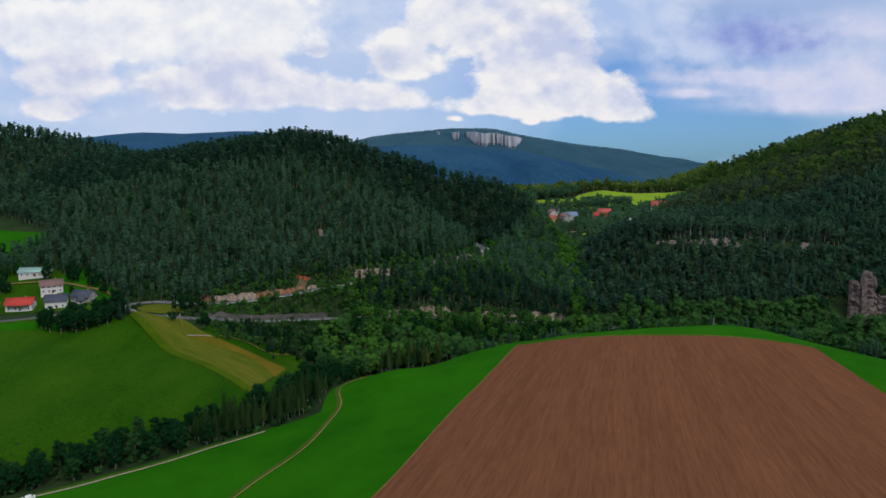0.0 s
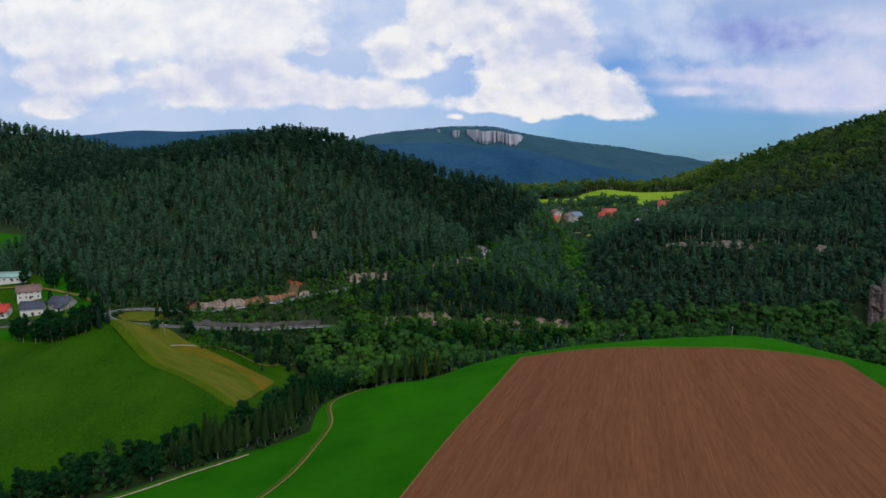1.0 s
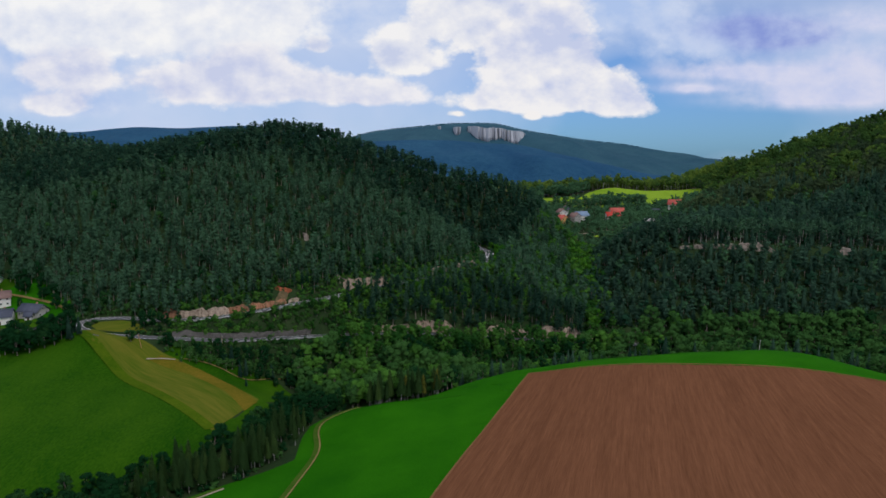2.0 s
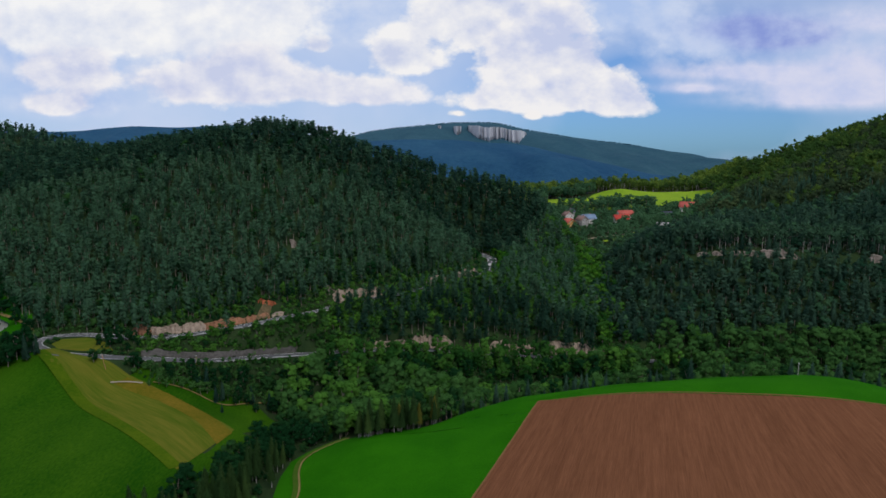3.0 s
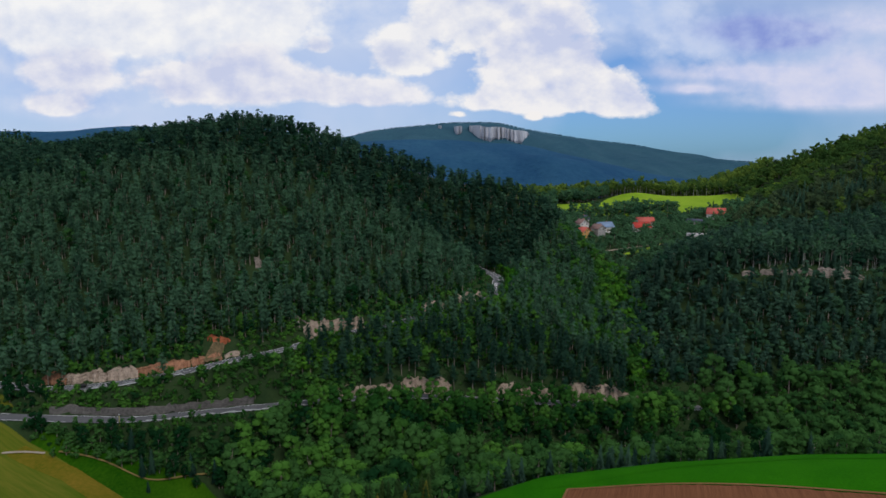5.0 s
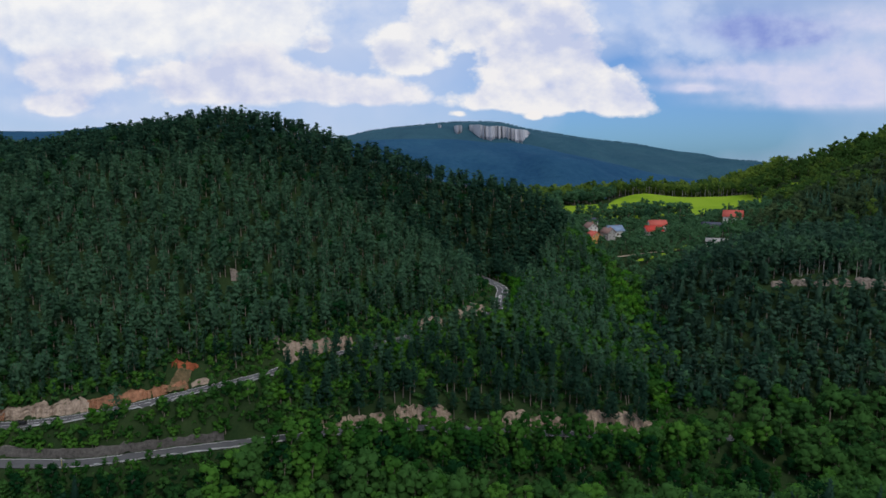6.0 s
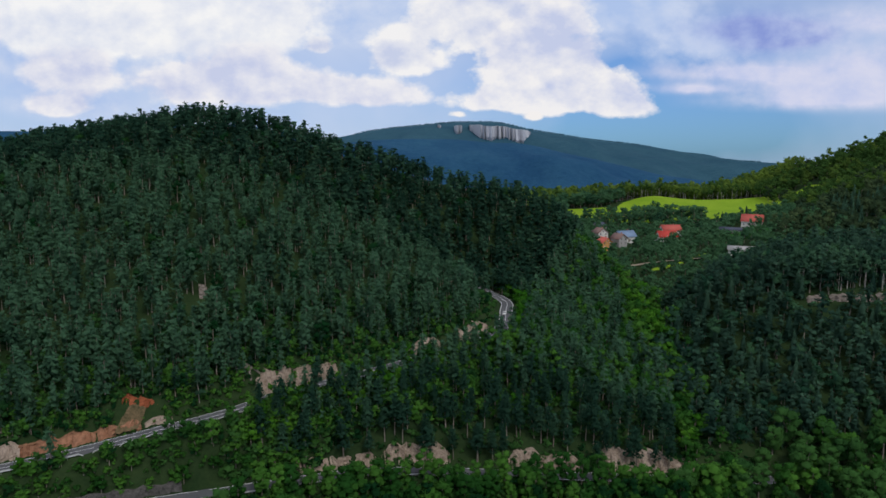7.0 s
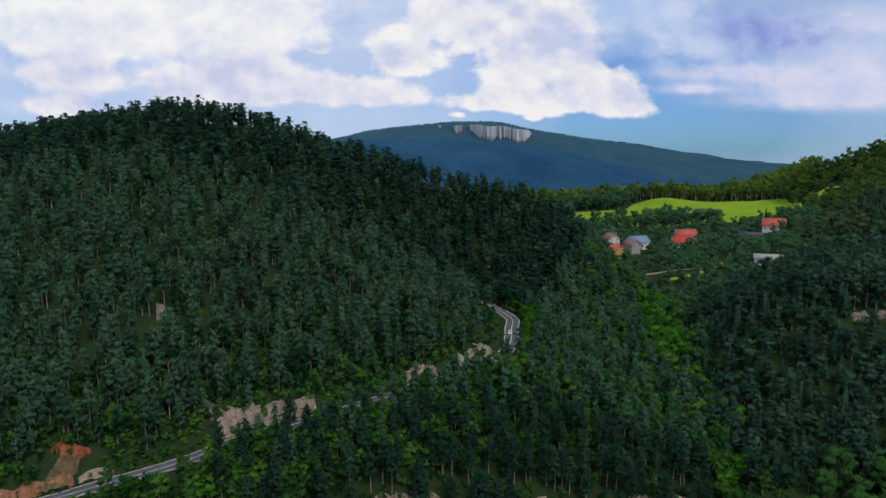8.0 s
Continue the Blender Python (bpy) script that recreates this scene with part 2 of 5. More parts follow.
YELLOW_LEAF = material("yellowing_needles", (0.12, 0.14, 0.025), (0.26, 0.24, 0.05), scale=0.06, fine=2.0, island=0.045, tint=0.2, bump=0.2, through_light=0.5)
BRIGHT_LEAF = material("bright_young_leaves", (0.04, 0.16, 0.014), (0.12, 0.31, 0.032), scale=0.06, fine=2.6, island=0.045, tint=0.3, bump=0.2, through_light=0.5)
# sunlight on the right hill is put into this yellowish leaf colour
SUNLIT_LEAF = material("sunny_beech_leaves", (0.050, 0.115, 0.028), (0.165, 0.255, 0.044), scale=0.03, fine=1.6, far=0.008, island=0.045, tint=0.40, bump=0.2, through_light=0.5)
DARK_ROCK = material("dark_weathered_rock", (0.06, 0.05, 0.048), (0.24, 0.19, 0.175), scale=0.25, fine=1.4, bump=1.0, spread=0.14, stretch_by=(1, 1, 0.3))
GREY_ROCK = material("grey_ledge_rock", (0.11, 0.095, 0.08), (0.34, 0.29, 0.25), scale=0.5, fine=2.2, bump=1.0, spread=0.13, stretch_by=(1, 1, 0.35))
BARK = material("pine_bark", (0.16, 0.14, 0.115), (0.36, 0.31, 0.26), scale=0.8, fine=4.0)
BIRCH_BARK = material("birch_bark", (0.22, 0.21, 0.19), (0.45, 0.44, 0.41), scale=0.9, fine=3.0)
# blue haze is put into the base colours of the far slopes
HAZY_WOOD = material("distant_hazy_wooded_slope", (0.012, 0.052, 0.118), (0.028, 0.092, 0.158), scale=0.008, fine=0.06, far=0.0022, bump=0.6, spread=0.15)
# greener copies for the mountain: sunlight and haze both sit in the colour
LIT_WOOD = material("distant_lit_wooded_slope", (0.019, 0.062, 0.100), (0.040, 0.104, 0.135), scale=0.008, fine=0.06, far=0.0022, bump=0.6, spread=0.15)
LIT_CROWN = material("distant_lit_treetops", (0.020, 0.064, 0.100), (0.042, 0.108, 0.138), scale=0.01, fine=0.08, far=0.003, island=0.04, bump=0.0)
DULL_LEAF = material("dull_brownish_green_leaves", (0.040, 0.074, 0.036), (0.110, 0.165, 0.068), scale=0.05, fine=1.6, island=0.045, tint=0.42, bump=0.2, through_light=0.5)
FAR_ROCK = material("distant_rock_face", (0.36, 0.38, 0.43), (0.48, 0.49, 0.53), scale=0.03, fine=0.1, stretch_by=(1, 1, 0.12), bump=0.3)
PLASTER = material("white_plaster", (0.62, 0.60, 0.56), (0.78, 0.77, 0.74), scale=0.5, bump=0.1)
OCHRE = material("orange_plaster", (0.55, 0.28, 0.10), (0.68, 0.38, 0.15), scale=0.5, bump=0.1)
STONE_WALL = material("grey_render", (0.30, 0.29, 0.28), (0.45, 0.44, 0.42), scale=0.5, bump=0.1)
RED_TILE = material("red_roof_tiles", (0.42, 0.050, 0.040), (0.60, 0.095, 0.075), scale=0.6, fine=3.0)
PINK_TILE = material("faded_red_roof_tiles", (0.42, 0.09, 0.07), (0.56, 0.15, 0.12), scale=0.6, fine=3.0)
BROWN_TILE = material("brown_roof_tiles", (0.16, 0.10, 0.09), (0.28, 0.19, 0.17), scale=0.6, fine=3.0)
SLATE = material("dark_slate_roof", (0.05, 0.06, 0.085), (0.11, 0.12, 0.16), scale=0.6, fine=3.0)
COPPER = material("green_metal_roof", (0.20, 0.38, 0.33), (0.32, 0.50, 0.44), rough=0.5, scale=0.5)
BLUE_ROOF = material("blue_grey_metal_roof", (0.12, 0.20, 0.32), (0.2, 0.29, 0.42), rough=0.5, scale=0.5)
PANE = material("window_glass", (0.02, 0.025, 0.03), (0.04, 0.045, 0.05), rough=0.12, bump=0)
WALL_STONE = material("rough_wall_stone", (0.05, 0.048, 0.045), (0.17, 0.16, 0.15), scale=0.9, fine=2.5, bump=1.0, spread=0.12)
STEEL = material("galvanised_steel", (0.42, 0.43, 0.44), (0.58, 0.59, 0.60), rough=0.45, scale=0.6, bump=0.05)
BRICK = material("chimney_brick", (0.25, 0.12, 0.09), (0.38, 0.20, 0.15), scale=1.2)
TRIM = material("white_window_frame", (0.6, 0.6, 0.6), (0.75, 0.75, 0.75), scale=1.0, bump=0)
RUBBER = material("tyre_rubber", (0.02, 0.02, 0.02), (0.04, 0.04, 0.04), scale=2.0, bump=0)
WHITE_PAINT = material("white_car_paint", (0.72, 0.72, 0.72), (0.82, 0.82, 0.82), rough=0.25, scale=0.5, bump=0)
BLACK_PAINT = material("black_car_paint", (0.012, 0.012, 0.014), (0.025, 0.025, 0.028), rough=0.25, scale=0.5, bump=0)
POLE_WOOD = material("reddish_pole_wood", (0.30, 0.14, 0.08), (0.48, 0.26, 0.16), scale=1.0)
SIGN_YELLOW = material("yellow_post_paint", (0.35, 0.30, 0.06), (0.5, 0.44, 0.10), scale=1.0)
TIMBER = material("dark_timber", (0.08, 0.05, 0.03), (0.16, 0.10, 0.06), scale=1.0, fine=4.0)

# ---- the lie of the land: lines along ridges, streams, roads and field edges ----
UPPER_ROAD = [(-190, 402.5, 8.3), (-198, 408, 9), (-200.5, 415, 9.5), (-195, 421.5, 10), (-182, 423, 10.4), (-165, 418.5, 10.8), (-151, 415, 11), (-126, 421, 11.3), (-104, 431, 13), (-87, 441, 14.6), (-69, 453, 15.7), (-54, 467, 17), (-30, 483, 18.6), (2, 507, 20.5), (24, 524, 22.6), (32, 545, 23.6), (35, 568, 24.3), (36, 588, 25), (22, 618, 27)]
LOWER_ROAD = [(-190, 402.5, 8.3), (-180, 400.3, 7), (-167, 400.6, 5.9), (-148, 402.5, 4.4), (-116, 409, 1.2), (-94, 421, -0.8), (-62, 438, -3.6), (-40, 450, -5.8), (-18, 460, -8), (20, 467, -12), (77, 472, -16.5), (130, 480, -21)]
HAMLET_ROAD = [(-400, 372, 3), (-330, 380, 4), (-262, 389, 6), (-226, 405, 8), (-203, 413, 9.3)]
STREAM = [(-230, 200, -17), (-160, 240, -18), (-116, 274, -19), (-84, 310, -21), (-68, 345, -23), (-52, 380, -26), (0, 406, -29), (60, 424, -33), (130, 436, -35), (220, 440, -37), (330, 436, -39), (520, 420, -42)]
SIDE_STREAM = [(120, 440, -35), (106, 500, -10), (106, 570, 7), (114, 640, 18), (140, 700, 30), (165, 790, 34), (180, 870, 42)]
RIDGE = [(-300, 690, 98), (-254, 670, 105), (-189, 661, 114), (-146, 661, 121), (-110, 665, 117), (-60, 675, 100), (9, 690, 79), (56, 694, 69), (85, 698, 55), (104, 700, 40)]
LEFT_RIDGE = [(-300, 690, 98), (-350, 760, 102), (-420, 790, 118), (-500, 800, 132), (-640, 800, 138)]
RIGHT_RIDGE = [(372, 1010, 68), (405, 965, 90), (454, 940, 110), (540, 910, 142), (620, 880, 165), (760, 840, 190)]
RIGHT_LEDGE = [(150, 575, 34), (184, 560, 35), (208, 554, 35), (243, 552, 33), (307, 552, 30), (380, 540, 30)]
RIGHT_FLANK = [(200, 650, 42), (260, 655, 50), (338, 660, 62), (430, 660, 88), (560, 640, 120)]
KNOLL = [(242, 688, 54), (275, 690, 60), (320, 690, 68)]
FIELD_CREST = [(-28, 340, -9), (-7, 356, -11), (14, 364, -6.5), (36, 374, -4), (75, 372, 2), (118, 369, 6.3), (151, 364, 9.2), (172, 361, 7.6), (192, 346, 5), (220, 318, 3), (280, 280, -2)]
FIELD_DOME = [(112, 334, 11), (100, 280, 8), (70, 220, 3.5)]
FIELD_LEFT = [(41, 359, -1), (17, 300, -3), (1, 258, -3), (-21, 193, -2), (-60, 100, 0)]
FIELD_RIGHT = [(178, 312, 11), (176, 258, 8), (172, 190, 6), (160, 100, 3)]
TRACK = [(-40, 366, -20), (-45, 360, -19.6), (-54, 345, -19), (-54, 330, -17.5), (-50, 310, -16.5), (-51, 285, -14.5), (-55, 250, -11.5), (-68, 205, -8), (-80, 140, -6)]
LANE = [(-78, 280, -17), (-95, 261, -16), (-121, 234, -15), (-142, 217, -14.5), (-190, 186, -13.5)]
PASTURE_EDGE = [(-190, 398, 1.8), (-168, 250, -11), (-144, 280, -12), (-112, 306, -13), (-98, 330, -15), (-89, 365, -15), (-136, 388, -4.5), (-190, 404, 2)]
HAMLET = [(-266, 414, 6.5), (-284, 457, 20), (-262, 440, 13.5), (-240, 424, 9), (-335, 520, 36), (-400, 570, 48), (-430, 430, 20), (-223, 383, 0), (-218, 330, -2), (-157, 375, -7), (-310, 330, 0), (-105, 395, -15), (-84, 412, -20)]
VILLAGE = [(119, 722, 35), (137, 745, 38), (184, 780, 34), (135, 806, 38), (187, 650, 41), (244, 765, 46), (160, 673, 32), (261, 905, 54), (240, 1005, 50), (305, 845, 55), (259, 830, 48), (150, 900, 46), (322, 990, 50), (322, 885, 52), (186, 930, 52), (225, 950, 60), (259, 950, 56.6), (299, 950, 56.5), (323, 905, 54.5), (230, 905, 53)]
BACKS = [(-146, 770, 76), (0, 800, 55), (-300, 900, 70), (-20, 1000, 44), (0, 1120, 34), (150, 1150, 36), (330, 1150, 46), (0, 1300, -10), (300, 1350, 0), (520, 1250, 60), (700, 1200, 120), (-700, 1100, 90)]
FAR_LAND = [(-1500, 1500, 60), (0, 1500, -60), (-500, 1700, -80), (600, 1700, -80), (1500, 1500, 80), (-3000, 3000, -40), (0, 3300, -80), (3000, 3000, -40), (-4400, 400, 40), (4400, 400, 40), (-2000, -1400, 20), (2000, -1400, 20), (0, -1400, 10), (0, -100, 0), (400, 100, -5), (-400, 150, -10), (0, 4700, -60), (700, 500, 40)]


def sampled(line, step):
    out = []
    for a, b in zip(line, line[1:]):
        a, b = np.array(a, float), np.array(b, float)
        k = max(1, int(round(np.linalg.norm(b - a) / step)))
        out += [a + (b - a) * i / k for i in range(k)]
    return out + [np.array(line[-1], float)]


def smooth_line(line, step=3.0):
    """A rounded line through the given corners."""
    p = np.array([line[0], *line, line[-1]], float)
    out = []
    for i in range(1, len(p) - 2):
        k = max(2, int(np.linalg.norm(p[i + 1] - p[i]) / step))
        for t in np.linspace(0, 1, k, endpoint=False):
            out.append(0.5 * (2 * p[i] + (p[i + 1] - p[i - 1]) * t + (2 * p[i - 1] - 5 * p[i] + 4 * p[i + 1] - p[i + 2]) * t ** 2 + (3 * p[i] - p[i - 1] - 3 * p[i + 1] + p[i + 2]) * t ** 3))
    return np.array(out + [p[-1]])


knots = []
for line in (UPPER_ROAD, LOWER_ROAD, HAMLET_ROAD, STREAM, SIDE_STREAM, RIDGE, LEFT_RIDGE, RIGHT_RIDGE, RIGHT_LEDGE, RIGHT_FLANK, KNOLL, FIELD_CREST, FIELD_DOME, FIELD_LEFT, FIELD_RIGHT, TRACK, LANE, PASTURE_EDGE):
    knots += sampled(line, 26.0)
for line in (HAMLET, VILLAGE, BACKS, FAR_LAND):
    knots += [np.array(p, float) for p in line]
kept = []
for p in knots:
    if all(np.hypot(*(p[:2] - q[:2])) > 7 for q in kept):
        kept.append(p)
knots = np.array(kept)
SOFT2 = 9.0 ** 2
gap = np.sqrt(((knots[:, None, :2] - knots[None, :, :2]) ** 2).sum(-1) + SOFT2)
n_k = len(knots)
system = np.zeros((n_k + 1, n_k + 1))
system[:n_k, :n_k] = gap - np.eye(n_k) * 0.4
system[:n_k, n_k] = system[n_k, :n_k] = 1
weights = np.linalg.solve(system, np.append(knots[:, 2], 0))


def land(x, y):
    shape = np.shape(x)
    x, y = np.ravel(x).astype(float), np.ravel(y).astype(float)
    z = np.empty_like(x)
    for i in range(0, len(x), 20000):
        s = slice(i, i + 20000)
        z[s] = np.sqrt((x[s, None] - knots[:, 0]) ** 2 + (y[s, None] - knots[:, 1]) ** 2 + SOFT2) @ weights[:n_k] + weights[n_k]
    return z.reshape(shape)


def line_gap(x, y, line):
    """Distance of points from a fine line, and the height of its nearest place."""
    x, y = np.asarray(x, float), np.asarray(y, float)
    best, high = np.full(x.shape, 1e9), np.zeros(x.shape)
    for px, py, pz in line:
        d = np.hypot(x - px, y - py)
        near = d < best
        best = np.where(near, d, best)
        high = np.where(near, pz, high)
    return best, high


def axis(low, high, step, first, last):
    inner = list(np.arange(low, high + step, step))
    out, s = [], step
    v = inner[-1]
    while v < last:
        s *= 1.35
        v += s
        out.append(v)
    before, s, v = [], step, inner[0]
    while v > first:
        s *= 1.35
        v -= s
        before.append(v)
    return np.array(before[::-1] + inner + out)


GX, GY = axis(-420, 500, 3.6, -4600, 4600), axis(170, 960, 3.6, -1500, 4800)
mx, my = np.meshgrid(GX, GY)
GZ = land(mx, my)
gap_up, high_up = line_gap(mx, my, smooth_line(UPPER_ROAD))
gap_low, high_low = line_gap(mx, my, smooth_line(LOWER_ROAD))
gap_ham, high_ham = line_gap(mx, my, smooth_line(HAMLET_ROAD))
near_gap, near_high = np.minimum(gap_up, gap_low), np.where(gap_up < gap_low, high_up, high_low)
near_gap, near_high = np.minimum(near_gap, gap_ham), np.where(gap_ham < near_gap, high_ham, near_high)
bench = np.clip((near_gap - 5.0) / 5.0, 0, 1)
bench = bench * bench * (3 - 2 * bench)
GZ = near_high * (1 - bench) + GZ * bench


def ground(x, y):
    x, y = np.asarray(x, float), np.asarray(y, float)
    i = np.clip(np.searchsorted(GX, x) - 1, 0, len(GX) - 2)
    j = np.clip(np.searchsorted(GY, y) - 1, 0, len(GY) - 2)
    u, v = (x - GX[i]) / (GX[i + 1] - GX[i]), (y - GY[j]) / (GY[j + 1] - GY[j])
    return (GZ[j, i] * (1 - u) + GZ[j, i + 1] * u) * (1 - v) + (GZ[j + 1, i] * (1 - u) + GZ[j + 1, i + 1] * u) * v


def grid_mesh(name, px, py, pz, mat, uv=None, smooth=True):
    """A sheet from 2-D arrays of places."""
    rows, cols = px.shape
    me = bpy.data.meshes.new(name)
    idx = np.arange(rows * cols).reshape(rows, cols)
    quads = np.stack([idx[:-1, :-1], idx[:-1, 1:], idx[1:, 1:], idx[1:, :-1]], -1).reshape(-1, 4)
    fill_mesh(me, np.stack([px, py, pz], -1).reshape(-1, 3), quads)
    if uv is not None:
        lay = me.uv_layers.new(name="UVMap")
        lay.data.foreach_set("uv", uv.reshape(-1, 2)[quads.ravel()].astype(np.float32).ravel())
    me.materials.append(mat)
    me.polygons.foreach_set("use_smooth", np.full(len(quads), smooth))
    me.update()
    return new(name, me)


def fill_mesh(me, verts, faces):
    k = faces.shape[1]
    me.vertices.add(len(verts))
    me.vertices.foreach_set("co", np.asarray(verts, np.float32).ravel())
    me.loops.add(faces.size)
    me.loops.foreach_set("vertex_index", faces.astype(np.int32).ravel())
    me.polygons.add(len(faces))
    me.polygons.foreach_set("loop_start", np.arange(0, faces.size, k, dtype=np.int32))
    me.update(calc_edges=True)


tagged(grid_mesh("ground", mx, my, GZ, FLOOR), "dark green undergrowth and soil of a wooded valley", "ground", kind="structure")


def patch(name, left, right, mat, lift, label, category, step=4.0, kind="structure", skew=0.0, rough=0.0):
    """A draped sheet between two border lines that run the same way."""
    a, b = np.array(left, float)[:, :2], np.array(right, float)[:, :2]

    def even(p, k):
        s = np.concatenate([[0], np.cumsum(np.hypot(*np.diff(p, axis=0).T))])
        t = np.linspace(0, s[-1], k)
        return np.stack([np.interp(t, s, p[:, 0]), np.interp(t, s, p[:, 1])], -1), s[-1]
    length = max(even(a, 2)[1], even(b, 2)[1])
    wide = max(np.hypot(*(a[0] - b[0])), np.hypot(*(a[-1] - b[-1])))
    nv, nu = max(2, int(length / step)), max(2, int(wide / step))
    ea, eb = even(a, nv)[0], even(b, nv)[0]
    f = np.linspace(0, 1, nu)[None, :, None]
    p = ea[:, None] * (1 - f) + eb[:, None] * f
    z = ground(p[..., 0], p[..., 1]) + lift
    if rough:
        z = z + rough * np.random.RandomState(5).rand(*z.shape)
    uv = np.stack([np.broadcast_to(f[..., 0] * wide, z.shape), np.broadcast_to(np.linspace(0, length, nv)[:, None], z.shape)], -1)
    return tagged(grid_mesh(name, p[..., 0], p[..., 1], z, mat, uv), label, category, kind=kind)


def ribbon(name, line, wide, mat, lift, label, category, shift=0.0, start=0, stop=None, kind="structure", cols=3):
    p = line[start:stop]
    t = np.gradient(p[:, :2], axis=0)
    t /= np.linalg.norm(t, axis=1)[:, None]
    side = np.stack([t[:, 1], -t[:, 0]], -1)
    offs = shift + np.linspace(-wide / 2, wide / 2, cols)
    q = p[:, None, :2] + side[:, None] * offs[None, :, None]
    z = ground(q[..., 0], q[..., 1])
    z = np.maximum(z, np.mean(z, axis=1, keepdims=True)) + lift
    ob = grid_mesh(name, q[..., 0], q[..., 1], z, mat)
    return tagged(ob, label, category, kind=kind) if label else ob

PLOUGH_L, PLOUGH_R = [(-60, 100), (-21, 193), (1, 258), (17, 300), (41, 359)], [(165, 100), (172, 190), (176, 258), (177, 285), (178, 312)]
patch("meadow", [(-193, 188), (-145, 219), (-124, 237), (-98, 264), (-79, 284), (-58, 305), (-60, 328), (-60, 346), (-46, 366), (-28, 344), (-7, 358), (14, 366), (36, 376)], [(420, 60), (400, 120), (380, 170), (350, 210), (320, 245), (290, 272), (250, 297), (220, 320), (192, 348), (172, 363), (151, 367), (140, 368)], MEADOW, 0.34, "vivid green mown meadow on a rounded hilltop", "meadow", step=3.4)
patch("meadow_brow", [(34, 376), (75, 376), (110, 374), (140, 370)], [(34, 362), (75, 362), (110, 360), (140, 355)], MEADOW, 0.44, "vivid green grass along the brow of the hill", "meadow", step=2.5)
patch("ploughed_field", PLOUGH_L, PLOUGH_R, SOIL, 0.58, "freshly ploughed reddish brown field with long furrows", "field", step=1.5, rough=0.22)
ribbon("field_headland", smooth_line([(a, b, 0) for a, b in PLOUGH_L]), 0.8, HEADLAND, 0.85, "pale trampled soil along the field's edge", "field edge")
ribbon("field_headland", smooth_line([(41, 359, 0), (75, 348, 0), (112, 335.5, 0), (178, 312, 0)]), 0.9, HEADLAND, 0.85, "pale trampled soil along the field's top", "field edge")
patch("pasture", [(-420, 215), (-400, 300), (-330, 372), (-250, 390), (-187, 407)], [(-178, 224), (-142, 262), (-108, 292), (-92, 324), (-92, 341)], PASTURE, 0.15, "dull green sloping pasture beside a tree row", "meadow", step=4.0)
patch("mown_strip", [(-194, 402), (-162, 376.5), (-130, 352), (-98, 327)], [(-188, 406), (-136, 390), (-105, 376), (-88, 364)], STUBBLE, 0.34, "yellowish mown hay strip on the slope", "field", step=3.0)
ribbon("strip_edge", smooth_line([(-193, 402, 0), (-162, 377, 0), (-130, 352.5, 0), (-99, 328, 0)]), 5.0, STRIP_EDGE, 0.40, "thin grass where hay strip and pasture meet", "field edge", cols=5)
patch("dry_grass", [(-150, 387), (-126, 378), (-104, 364), (-91, 350)], [(-146, 391.5), (-124, 385), (-102, 374), (-88, 361)], DRY_GRASS, 0.40, "dry orange-brown grass along the strip's edge", "field", step=2.5)
patch("gully_grass", [(-100, 322), (-92, 345), (-89, 363)], [(-80, 326), (-74, 348), (-70, 366)], PASTURE, 0.24, "rough grass between hay strip and tree row", "meadow", step=2.5)
patch("bank_grass", [(-150, 389), (-121, 383.5), (-101, 373.5), (-86, 361.5)], [(-142, 396), (-116, 398), (-88, 404), (-72, 392)], PASTURE, 0.16, "rough olive grass on a bank below the road", "meadow", step=3.0)
patch("bench_grass", [(-330, 376), (-262, 385), (-226, 401), (-200, 405)], [(-330, 366), (-262, 374), (-215, 388), (-190, 398)], MEADOW, 0.2, "bright roadside grass", "meadow", step=3.0)
patch("hillside_meadow", [(-470, 470), (-470, 585)], [(-292, 468), (-318, 535)], MEADOW, 0.2, "green meadow above the hamlet", "meadow")
patch("hamlet_lawn", [(-345, 400), (-345, 478)], [(-212, 412), (-236, 464)], PASTURE, 0.14, "green gardens between the hamlet's houses", "meadow", step=3.0)
patch("garden_meadow", [(-270, 440), (-262, 470)], [(-205, 418), (-232, 462)], MEADOW, 0.22, "green garden lawn between hamlet and forest", "meadow")
patch("bend_island", [(-192, 411), (-190, 416.5), (-178, 418)], [(-186, 406), (-176, 406), (-160, 408)], STUBBLE, 0.22, "yellowish grass island inside the hairpin bend", "meadow", step=1.5)
patch("lay_by", [(-205, 419), (-206, 428)], [(-216, 414), (-218, 422)], GRAVEL, 0.25, "pale gravel lay-by beside the hairpin bend", "track", step=2.0)
patch("hay_meadow", [(156, 860), (166, 900), (190, 940), (218, 958)], [(290, 826), (322, 880), (340, 915), (322, 954)], SUNLIT_HAY, 0.3, "sunny light green hay meadow behind the village", "meadow")
patch("small_meadow", [(122, 878), (128, 930)], [(158, 874), (170, 926)], SUNLIT_HAY, 0.3, "small sunny meadow behind village trees", "meadow")
patch("upper_meadow", [(326, 872), (346, 886), (372, 900)], [(330, 900), (346, 908), (370, 916)], SUNLIT_HAY, 0.3, "narrow sunny meadow below the wooded hilltop", "meadow")
patch("village_lawn", [(140, 674), (160, 670), (178, 681)], [(141, 679), (163, 677), (180, 688)], SUNLIT_HAY, 0.3, "light green lawn beside a village lane", "meadow", step=2.0)
patch("farm_lawn", [(205, 700), (215, 745)], [(240, 705), (245, 745)], MEADOW, 0.3, "green lawn below a farmhouse", "meadow", step=3.0)

